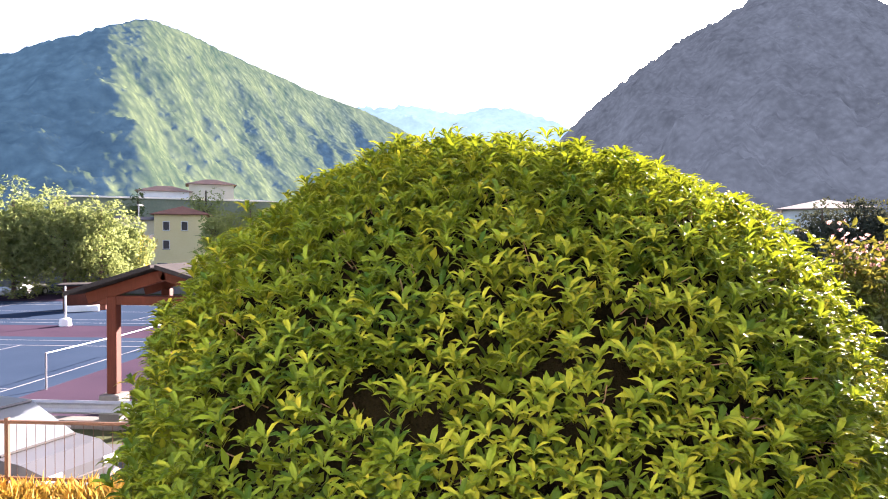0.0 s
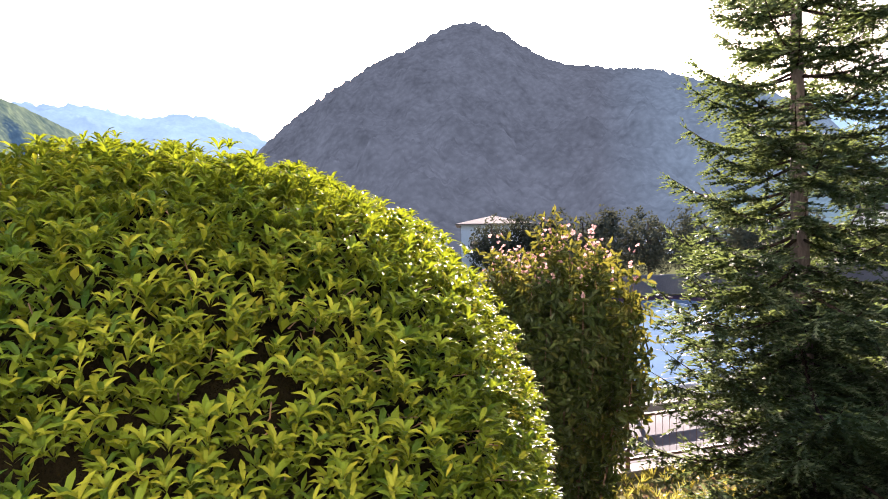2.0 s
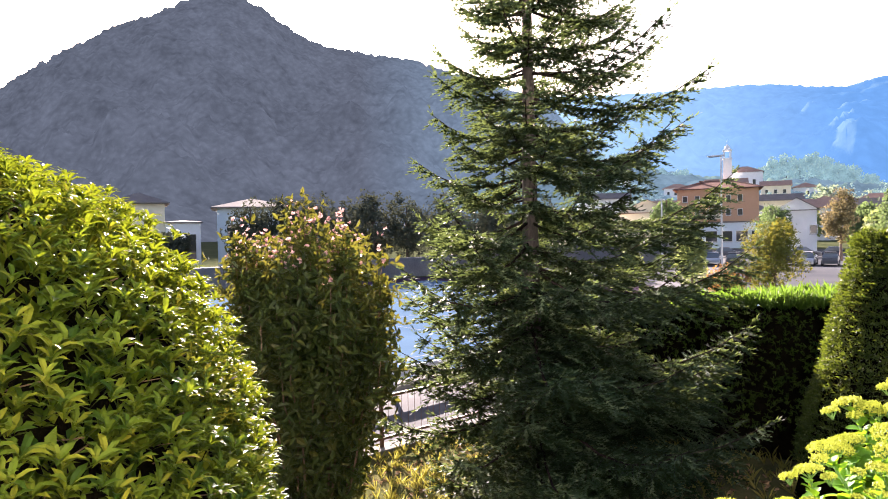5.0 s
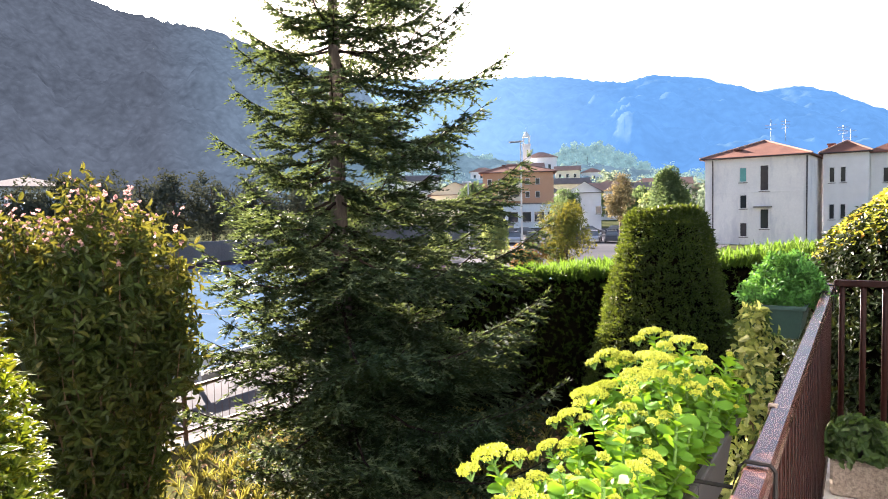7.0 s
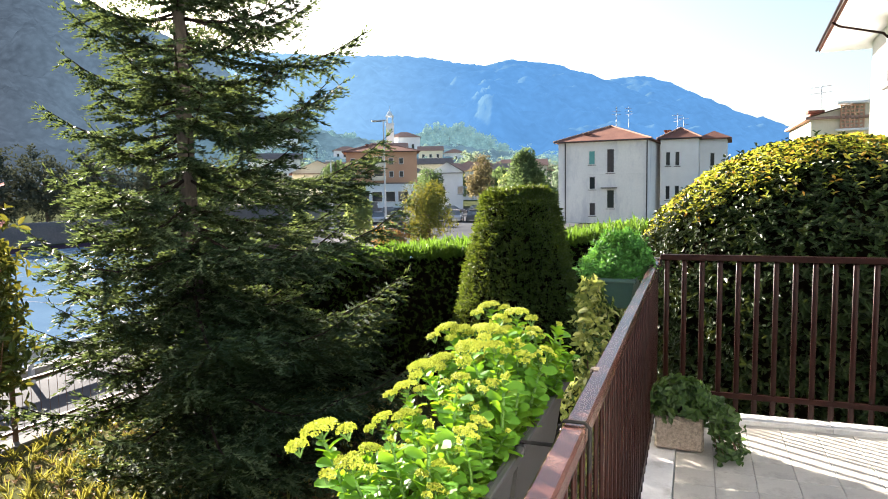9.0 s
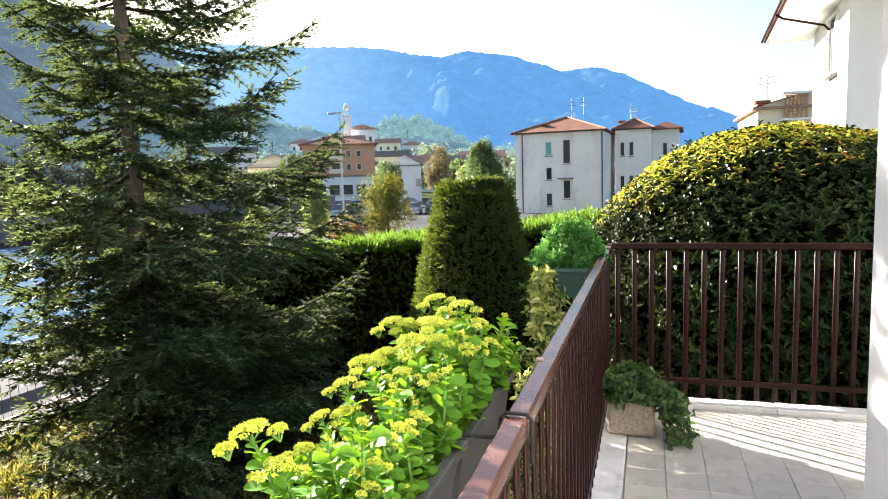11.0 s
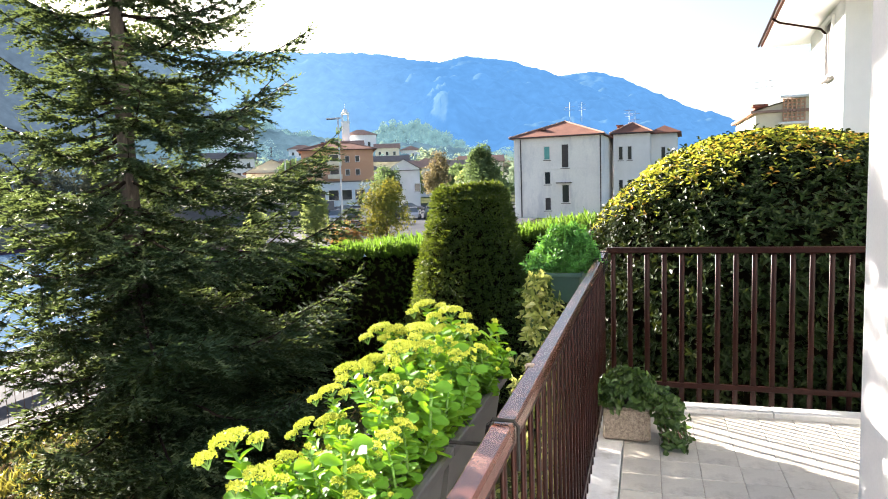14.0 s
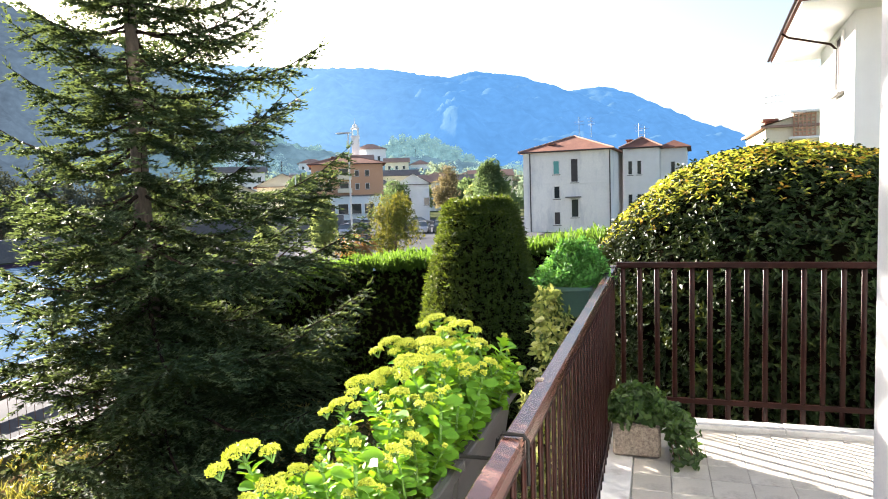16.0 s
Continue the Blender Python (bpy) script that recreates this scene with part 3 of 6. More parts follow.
gp[:, 2] = GARDEN + 0.05 * fbm(gp, 1.5) + 0.02 * (gp[:, 0] + 8)
garden.add(gp, [[i * ny + j, (i + 1) * ny + j, (i + 1) * ny + j + 1, i * ny + j + 1] for i in range(nx - 1) for j in range(ny - 1)])
structure("lawn", garden, "lawn", "uneven garden soil with dry grass and fallen leaves", "lawn", True)
structure("garden_wall", Geo().box(-8.3, -7.98, -30, 14, ROAD - 0.1, GARDEN + 0.12, 0.015), "concrete", "low concrete wall under the garden fence", "wall")

# ---- slopes ----


def mountain(name, ctrl, far, near, spurs, material, label, cols=260, rows=90, lumps=0.0035, gully=0.02, wave=0.05, recede=((0, 1), (1, 1))):
    """Ridge from rows of (degrees left of +y, degrees up), at that distance; spurs: (degrees, width, strength)."""
    ctrl = sorted(ctrl)
    az = np.linspace(ctrl[0][0], ctrl[-1][0], cols)
    el = np.interp(az, *zip(*ctrl))
    el = np.convolve(np.pad(el, 3, "edge"), np.array([1, 2, 3, 4, 3, 2, 1]) / 16, "valid")
    s = np.concatenate([np.linspace(0, 1, rows), np.linspace(1.03, 1.35, 8)])
    A, S = np.meshgrid(np.radians(az), s, indexing="ij")
    back = np.interp(az, *zip(*sorted(recede)))
    back = np.convolve(np.pad(back, 20, "edge"), np.ones(41) / 41, "valid")[:, None]
    H = np.tan(np.radians(el))[:, None] * far * back + 1.6
    near_f = np.full(cols, near)
    for a0, w, k in spurs:
        near_f = near_f * (1 - k * np.exp(-np.abs((az - a0) / w) ** 1.3))
    Dm = far * back * (near_f[:, None] + (1 - near_f[:, None]) * S)
    Z = np.where(S <= 1, ROAD - 1 + (H - ROAD + 1) * np.clip(S, 0, 1) ** 1.15, H - (S - 1) * H * 1.2)
    x, y = -np.sin(A) * Dm, np.cos(A) * Dm
    flat = np.stack([x.ravel(), y.ravel(), Z.ravel()], 1)
    env = (np.clip(S, 0, 1) * (1 - np.clip(S, 0, 1)) * 4).ravel()
    flat[:, 2] += gully * far * env * fbm(flat * [1, 1, 0.4], 6.28 / (far * wave * 4), 4)
    r = np.random.default_rng(5)
    bump = r.uniform(-1, 1, A.shape)
    bump = bump + 0.5 * np.roll(bump, 1, 0) + 0.5 * np.roll(bump, 1, 1)
    flat[:, 2] += lumps * far * bump.ravel() * np.clip(S.ravel() * 4, 0, 1)
    m = len(s)
    f = [[i * m + j, i * m + j + 1, (i + 1) * m + j + 1, (i + 1) * m + j] for i in range(cols - 1) for j in range(m - 1)]
    return structure(name, Geo().add(flat, f), material, label, "mountain", True)


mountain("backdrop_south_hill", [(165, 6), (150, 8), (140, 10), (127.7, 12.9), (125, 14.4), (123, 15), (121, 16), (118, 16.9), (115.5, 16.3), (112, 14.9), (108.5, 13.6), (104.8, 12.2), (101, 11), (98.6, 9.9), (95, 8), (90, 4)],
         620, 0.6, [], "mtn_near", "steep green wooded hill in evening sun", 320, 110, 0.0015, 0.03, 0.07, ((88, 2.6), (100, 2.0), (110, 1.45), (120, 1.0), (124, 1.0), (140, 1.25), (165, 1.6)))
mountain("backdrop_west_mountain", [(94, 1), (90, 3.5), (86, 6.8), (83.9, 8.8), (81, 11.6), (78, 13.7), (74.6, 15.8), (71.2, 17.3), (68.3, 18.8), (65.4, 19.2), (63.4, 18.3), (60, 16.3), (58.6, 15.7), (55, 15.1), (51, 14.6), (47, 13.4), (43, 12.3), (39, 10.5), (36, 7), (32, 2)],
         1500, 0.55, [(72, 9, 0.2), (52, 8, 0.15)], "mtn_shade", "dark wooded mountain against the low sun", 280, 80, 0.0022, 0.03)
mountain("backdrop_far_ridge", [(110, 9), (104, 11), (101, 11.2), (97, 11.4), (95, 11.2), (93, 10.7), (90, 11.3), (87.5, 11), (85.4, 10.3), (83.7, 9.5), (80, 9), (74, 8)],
         3800, 0.6, [], "mtn_far", "far ridge at the end of the valley, haze glowing pale blue", 160, 50, 0.002, 0.02)
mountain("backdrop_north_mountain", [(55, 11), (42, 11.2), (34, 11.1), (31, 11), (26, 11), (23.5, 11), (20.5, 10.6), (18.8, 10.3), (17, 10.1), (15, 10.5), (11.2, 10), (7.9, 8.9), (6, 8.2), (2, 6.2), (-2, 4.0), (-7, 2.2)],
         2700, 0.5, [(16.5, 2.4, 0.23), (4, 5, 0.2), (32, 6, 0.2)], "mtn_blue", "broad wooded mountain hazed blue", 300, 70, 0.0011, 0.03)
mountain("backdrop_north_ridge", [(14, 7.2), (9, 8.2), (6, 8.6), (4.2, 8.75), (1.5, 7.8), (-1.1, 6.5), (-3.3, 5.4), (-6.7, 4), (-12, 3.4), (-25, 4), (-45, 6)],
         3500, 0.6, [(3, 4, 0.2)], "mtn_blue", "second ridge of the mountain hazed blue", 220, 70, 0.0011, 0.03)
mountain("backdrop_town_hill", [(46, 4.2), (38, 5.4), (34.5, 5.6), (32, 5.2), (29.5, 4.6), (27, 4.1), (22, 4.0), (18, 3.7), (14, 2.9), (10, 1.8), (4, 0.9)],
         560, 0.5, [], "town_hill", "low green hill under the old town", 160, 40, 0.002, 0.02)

# ---- balcony and house ----
RX, RY = -0.45, 4.07  # lines of the two railings
HX, HY = 0.585, 2.12  # corner of the house wall
structure("balcony_slab", Geo().box(-0.48, 3.4, -6, 4.16, -0.22, -0.03), "render_white", "white edge of the balcony slab", "slab")
floor = structure("floor", Geo().box(-0.30, 3.3, -6, 3.9, -0.03, -0.004), "grout", "balcony floor of square beige tiles with dark joints", "floor")
strip = structure("trim", Geo().box(-0.46, -0.305, -6, 4.12, -0.03, 0.008, 0.004), "marble", "pale marble edging of the balcony", "edging")
for k in range(4):
    part("edging_slab", Geo().box(-0.302 + 0.9 * k, 0.595 + 0.9 * k, 3.9, 4.035, -0.03, 0.03 + 0.001 * (k % 2), 0.004), "marble", strip)
wall = structure("wall_house", Geo().box(HX, 9, 1.765, HY, -2.9, 7).box(HX, 9, -9, 0.5, -2.9, 7).box(HX, 9, 0.5, 1.765, 2.25, 7).box(HX, 9, 0.5, 1.765, -2.9, -0.02).box(HX + 0.24, 9, 0.5, 1.765, -0.02, 2.25),
                 "render_white", "white rendered outer wall of the house", "wall")
part("wall_low", Geo().box(0.2, 9, -9, 4.1, -2.9, -0.23), "render_white", wall)
door = structure("door_1", Geo().box(HX + 0.16, HX + 0.235, 0.5, 0.6, 0, 2.25, 0.004).box(HX + 0.16, HX + 0.235, 1.665, 1.765, 0, 2.25, 0.004).box(HX + 0.16, HX + 0.235, 0.6, 1.665, 2.15, 2.25, 0.004).box(HX + 0.16, HX + 0.235, 0.6, 1.665, 0, 0.12, 0.004), "shutter_dark", "dark framed glazed balcony door", "door")
part("pane", Geo().box(HX + 0.19, HX + 0.2, 0.6, 1.665, 0.12, 2.15), "pane", door)
part("latch", Geo().box(HX + 0.045, HX + 0.08, 1.735, 1.764, 0.5, 0.72, 0.006).box(HX + 0.05, HX + 0.07, 1.71, 1.735, 0.56, 0.66, 0.005), "shutter_dark", door, "black metal shutter latch")


def railing(name, a, b, label, top=1.05, upper=True):
    """Handrail, lower rail and square bars from a to b, in plan."""
    a, b = np.array(a, float), np.array(b, float)
    d = (b - a) / np.linalg.norm(b - a)
    length = float(np.linalg.norm(b - a))
    ang = math.atan2(d[1], d[0])
    T = Matrix.Translation((a[0], a[1], 0)) @ Matrix.Rotation(ang, 4, "Z")
    ob = thing(name, (a[0], a[1], 0), label, "railing")
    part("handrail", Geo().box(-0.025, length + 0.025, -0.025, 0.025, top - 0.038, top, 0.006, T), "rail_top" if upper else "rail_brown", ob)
    part("lower_rail", Geo().box(0, length, -0.012, 0.012, 0.115, 0.15, 0.003, T), "rail_brown", ob)
    if upper:
        part("upper_rail", Geo().box(0, length, -0.015, 0.015, 0.985, 1.011, 0.003, T), "rail_brown", ob)
    bar = Geo().box(-0.016, 0.016, -0.005, 0.005, 0.0, 0.975 if upper else top - 0.047, 0.003)
    me = bar.mesh("baluster", smooth=True)
    me.materials.append(M["rail_brown"])
    count = round(length / 0.112)
    for k in range(count + 1):
        piece("baluster", me, ob, T @ Matrix.Translation((0.02 + k * (length - 0.04) / count, 0, 0.009)))
    return ob


railing("side_railing", (RX, -6), (RX, RY), "brown enamelled metal balcony railing with close bars")
railing("end_railing", (RX + 0.04, RY), (3.3, RY), "brown enamelled metal railing before the laurel", 1.072, False)

# ---- buildings ----


def house(name, x, y, turn, W, Dp, z0, z1, roof, wall_m, roof_m, label, windows=(), over=0.6, hip=True, chimneys=(), storeys=0, caps=False):
    """A building whose front runs from (x, y) along turn degrees. windows: (face, along, bottom, width, height, kind)."""
    ob = thing(name, (x, y, z0), label, "house")
    T = Matrix.Translation((x, y, 0)) @ Matrix.Rotation(radians(turn), 4, "Z")
    part("wall", Geo().box(0, W, 0, Dp, z0, z1, 0, T), wall_m, ob)
    g = Geo()
    o, inset = over, min(W, Dp) / 2 if hip else 0
    if W >= Dp:
        ridge = [(inset - o * (not hip), Dp / 2), (W - inset + o * (not hip), Dp / 2)]
    else:
        ridge = [(W / 2, inset - o * (not hip)), (W / 2, Dp - inset + o * (not hip))]
    v = [(-o, -o, z1), (W + o, -o, z1), (W + o, Dp + o, z1), (-o, Dp + o, z1)]
    v += [(a, b, c + 0.14) for a, b, c in v] + [(*ridge[0], z1 + roof), (*ridge[1], z1 + roof)]
    if W >= Dp:
        f = [[4, 5, 9, 8], [6, 7, 8, 9], [7, 4, 8], [5, 6, 9]]
    else:
        f = [[5, 6, 9, 8], [7, 4, 8, 9], [4, 5, 8], [6, 7, 9]]
    if not hip:
        f = f[:2]
        rise = 0.1 + (roof - 0.14) * o / (min(W, Dp) / 2 + o)
        if W >= Dp:
            ends = [[(e, 0.02, z1), (e, Dp - 0.02, z1), (e, Dp - 0.02, z1 + rise), (e, Dp / 2, z1 + roof - 0.05), (e, 0.02, z1 + rise)] for e in (0.02, W - 0.02)]
        else:
            ends = [[(0.02, e, z1), (W - 0.02, e, z1), (W - 0.02, e, z1 + rise), (W / 2, e, z1 + roof - 0.05), (0.02, e, z1 + rise)] for e in (0.02, Dp - 0.02)]
        part("gable", Geo().add([T @ Vector(p) for e in ends for p in e], [[4, 3, 2, 1, 0], [5, 6, 7, 8, 9]] + [[i, (i + 1) % 5, 5 + (i + 1) % 5, 5 + i] for i in range(5)]), wall_m, ob)
    f += [[3, 2, 1, 0], [0, 1, 5, 4], [1, 2, 6, 5], [2, 3, 7, 6], [3, 0, 4, 7]]
    g.add([T @ Vector(p) for p in v], f)
    rf = part("roof", g, roof_m, ob)
    if caps:
        R0, R1 = Vector((*ridge[0], z1 + roof + 0.03)), Vector((*ridge[1], z1 + roof + 0.03))
        near_first = W < Dp
        for c, e in ((4, R0), (5, R0 if near_first else R1), (6, R1), (7, R1 if near_first else R0)):
            part("hip_cap", Geo().tube([T @ Vector((v[c][0], v[c][1], v[c][2] + 0.02)), T @ e], 0.11, 6), "roof_pale", rf)
        if (R1 - R0).length > 0.5:
            part("ridge_cap", Geo().tube([T @ R0, T @ R1], 0.12, 6), "roof_pale", rf)
        part("gutter", Geo().tube([T @ Vector((-o, -o - 0.08, z1 + 0.08)), T @ Vector((W + o, -o - 0.08, z1 + 0.08))], 0.08, 6), "shutter_dark", rf)
    for cx, cy, ch in chimneys:
        part("chimney", Geo().box(cx - 0.3, cx + 0.3, cy - 0.3, cy + 0.3, z1 + 0.2, z1 + ch, 0.02, T).box(cx - 0.42, cx + 0.42, cy - 0.42, cy + 0.42, z1 + ch, z1 + ch + 0.15, 0.02, T), "roof_tile", rf)
    for face, u, b, w, h, kind in windows:
        if face == "f":
            F = T @ Matrix.Translation((u, 0, 0))
        elif face == "l":
            F = T @ Matrix.Translation((0, Dp - u, 0)) @ Matrix.Rotation(radians(-90), 4, "Z")
        else:
            F = T @ Matrix.Translation((W, u, 0)) @ Matrix.Rotation(radians(90), 4, "Z")
        fr = Geo()
        for q in ((-0.1, 0, b - 0.1, b + h + 0.1), (w, w + 0.1, b - 0.1, b + h + 0.1), (0, w, b + h, b + h + 0.1), (0, w, b - 0.1, b)):
            fr.box(q[0], q[1], -0.07, 0.02, q[2], q[3], 0.01, F)
        wn_ = part("window", fr, "frame_white" if kind != "plain" else wall_m, ob)
        part("pane", Geo().box(0, w, -0.015, 0.01, b, b + h, 0, F), {"dark": "shutter_dark", "green": "shutter_green"}.get(kind, "pane"), wn_)
        part("sill", Geo().box(-0.16, w + 0.16, -0.16, 0.02, b - 0.17, b - 0.105, 0.01, F), "concrete", wn_)
    for k in range(storeys):
        zz = z0 + (z1 - z0) * (k + 1) / (storeys + 1)
        part("string_course", Geo().box(-0.04, W + 0.04, -0.05, 0.0, zz - 0.08, zz + 0.08, 0.01, T), wall_m, ob)
    return ob, T


# three-storey house with a hipped roof, its lower wing behind
wh, T = house("apartment_house", -15.3, 77.9, -4.5, 10.2, 12, -2.9, 6.45, 2.15, "render_grey", "roof_tile", "weathered grey-white three-storey house with red hipped roof",
              [("f", 3.65, 3.95, 0.62, 1.45, "green"), ("f", 5.7, 2.95, 0.75, 2.6, "dark"), ("f", 3.7, 1.1, 0.6, 1.35, "glass"), ("f", 3.7, -1.95, 0.62, 1.4, "dark"), ("f", 5.72, -1.1, 0.75, 2.0, "glass")],
              0.45, True, ((3.0, 1.9, 1.0),), 0, True)
part("string_course", Geo().box(-0.02, 10.22, -0.05, 0.0, 2.72, 2.86, 0.01, T), "render_grey", wh)
part("canopy", Geo().box(5.1, 6.85, -0.8, 0, 1.12, 1.24, 0.02, T), "concrete", wh)
for u in (0.85, 10.1):
    part("downpipe", Geo().tube([T @ Vector((u, -0.1, 6.4)), T @ Vector((u, -0.1, -2.8))], 0.07, 6), "shutter_dark", wh)
house("house_wing", -4.1, 83.2, -3, 4.2, 9, -2.9, 6.75, 1.45, "render_white", "roof_tile", "pale plastered house wing with a brown tiled roof",
      [("f", u, z, 0.42, 1.55, "glass") for u in (0.65, 1.7) for z in (3.7, -0.3)], 0.4, True, ((0.6, 2.0, 1.1),), 0, True)
house("house_wing", 0.3, 86.0, -3, 3.0, 9, -2.9, 6.75, 1.1, "render_white", "roof_tile", "far pale end of the house with a tiled roof", [("f", 1.2, 3.6, 0.42, 1.5, "glass")], 0.5, True)


def aerial(x, y, z, h, seed):
    r = np.random.default_rng(seed)
    ob = thing("roof_aerial", (x, y, z), "thin metal television aerial on a roof", "aerial", "roof aerials")
    part("mast", Geo().tube([(x, y, z), (x, y, z + h)], 0.03, 5), "galvanised", ob)
    for k in range(3):
        zz, a = z + h - 0.25 - 0.35 * k, r.uniform(0, 3)
        dx, dy = 0.6 * math.cos(a), 0.6 * math.sin(a)
        part("cross_arm", Geo().tube([(x - dx, y - dy, zz), (x + dx, y + dy, zz)], 0.02, 4), "galvanised", ob)


aerial(-9.2, 82.6, 8.3, 2.6, 1)
aerial(-7.9, 84.3, 8.5, 2.5, 2)
aerial(-2.3, 85.6, 8.2, 1.8, 3)
aerial(-1.6, 86.2, 8.2, 1.4, 4)
aerial(6.5, 43.4, 5.2, 2.0, 5)

# neighbouring villa at the end of the laurel
vi, VT = house("villa", 4.3, 17.6, -4, 9, 5.2, -2.9, 5.7, 1.6, "render_white", "roof_tile", "tall white rendered villa with deep brown eaves", [("l", 2.9, 4.05, 0.9, 1.35, "dark")], 1.3, True)
part("soffit", Geo().box(-1.26, 10.26, -1.26, 6.46, 5.65, 5.696, 0.004, VT), "render_white", vi)
gut = thing("roof_gutter", (3.0, 17, 5.75), "brown metal gutter and bent downpipe under the eaves", "gutter")
part("gutter", Geo().tube([VT @ Vector((-1.36, -1.3, 5.75)), VT @ Vector((-1.36, 6.5, 5.75))], 0.045, 8), "rail_brown", gut)
part("downpipe", Geo().tube([VT @ Vector(q) for q in ((-1.36, 2.1, 5.7), (-1.2, 2.1, 5.58), (-0.2, 2.1, 5.3), (-0.07, 2.1, 5.15))], 0.032, 8), "rail_brown", gut)
part("lower_pipe", Geo().tube([VT @ Vector(q) for q in ((-0.07, 2.1, 5.15), (-0.07, 2.1, -2.7))], 0.035, 8), "render_white", gut, "lower downpipe in the wall's white")
gable, GT = house("gabled_house", 5.9, 42.5, 0, 7.4, 9, -2.9, 5.0, 1.2, "render_cream", "roof_pale", "pale house with a low-pitched tiled gable", [("f", 4.2, 2.2, 1.0, 1.4, "glass")], 0.3, False, ((0.35, 1.0, 0.45),))
for k in range(6):
    part("screen_upright", Geo().box(1.4 + 0.22 * k, 1.48 + 0.22 * k, -0.3, -0.18, 4.45, 5.75, 0.01, GT), "render_orange", gable)
for k in range(7):
    part("screen_course", Geo().box(1.4, 2.58, -0.29, -0.19, 4.45 + 0.2 * k, 4.53 + 0.2 * k, 0.01, GT), "render_orange", gable)
for z in (4.3, 5.78):
    part("screen_ledge", Geo().box(1.2, 2.8, -0.5, 0.0, z, z + 0.12, 0.01, GT), "render_white", gable)

# orange block of flats and the town round it
oh_w = []
for row, z in enumerate((1.0, 4.3, 7.4)):
    for u in (1.2, 3.8, 10.2, 12.6):
        oh_w.append(("f", u, z, 0.9, 1.3, "glass" if (row + int(u)) % 3 else "dark"))
    oh_w.append(("f", 6.6, z - 0.6, 2.0, 2.3, "glass"))
oh, T = house("orange_flats", -77.6, 139.4, 26, 16.8, 12, -3, 10.2, 2.2, "render_orange", "roof_tile", "orange plastered block of flats with brown hipped roof", oh_w, 0.9, True, ((5, 4, 2.0),), 2, True)
for z in (3.6, 6.7):
    part("balcony", Geo().box(6.0, 9.4, -1.3, 0, z - 0.15, z, 0.02, T).box(6.0, 9.4, -1.3, -1.22, z, z + 0.9, 0.02, T), "render_cream", oh)
# blue plaster here puts the shop front's shade into its wall colour
house("shop_front", -76, 134, 26, 19, 5, -3, 2.6, 0.3, "render_blue", "roof_grey", "low shop front with dark glass, its shade put in as blue-grey", [("f", 1 + 3 * k, -1.4, 2.2, 2.2, "glass") for k in range(6)], 0.3)
house("gabled_house", -47.2, 117.5, 24, 6.0, 9, -3, 4.2, 2.2, "render_white", "roof_grey", "small white house with a grey gable", [("f", 1.5, 0.3, 1, 1.4, "glass"), ("f", 5, 0.3, 1, 1.4, "glass")], 0.5, False)
house("cream_house", -89.2, 23.5, 73, 6, 9, -3, 6.0, 1.6, "render_cream", "roof_grey", "cream house with a shallow grey roof", [("f", 3.5, 2.6, 0.9, 1.5, "dark"), ("f", 1.0, 2.6, 0.9, 1.5, "dark")], 0.6)
house("porch_house", -87.2, 29.2, 73, 4.2, 6, -3, 3.5, 0.4, "render_white", "roof_grey", "low white house with columns", [("f", 2.4, -1.5, 1.2, 3.5, "glass")], 0.3)
house("blue_house", -85.1, 35.1, 66, 9, 9.5, -3, 5.4, 1.5, "render_blue", "roof_grey", "pale blue-grey house beneath dark trees", [("f", 1.3, 1.6, 0.9, 1.6, "glass"), ("f", 1.3, -1.8, 0.9, 1.6, "glass"), ("f", 5, 1.6, 0.9, 1.6, "glass")], 0.8)
house("yellow_house", -116, -61.5, 112, 9, 9, -3, 6.2, 1.8, "render_yellow", "roof_tile", "yellow house with a red tiled roof", [("f", 1.5, 3.4, 1.0, 1.5, "dark"), ("f", 4.6, 3.4, 1.0, 1.5, "dark"), ("f", 1.5, 0, 1.0, 1.5, "dark")], 0.7)
house("long_shed", -112, -76, 118, 22, 8, -3, 5.2, 0.8, "render_cream", "roof_grey", "long low cream building", [("f", 2 + 4 * k, 1, 2, 1.6, "glass") for k in range(5)], 0.4)
house("hill_terrace", -170, -118, 120, 60, 8, -3, 13.2, 0.8, "terrace", "render_cream", "long mossy terrace with a pale edge below the hill", (), 0.4)
house("hill_house", -188, -104, 115, 14, 10, 6, 16, 2, "render_white", "roof_pale", "pink-roofed house at the foot of the hill", [("f", 3, 10, 2, 2, "glass"), ("f", 9, 10, 2, 2, "glass")], 0.9)
house("hill_house", -195, -92, 115, 13, 10, 6, 18.5, 2, "render_cream", "roof_pale", "cream house at the foot of the hill", [("f", 3, 11, 2, 2, "glass"), ("f", 8, 11, 2, 2, "glass")], 0.9)
town = np.random.default_rng(21)
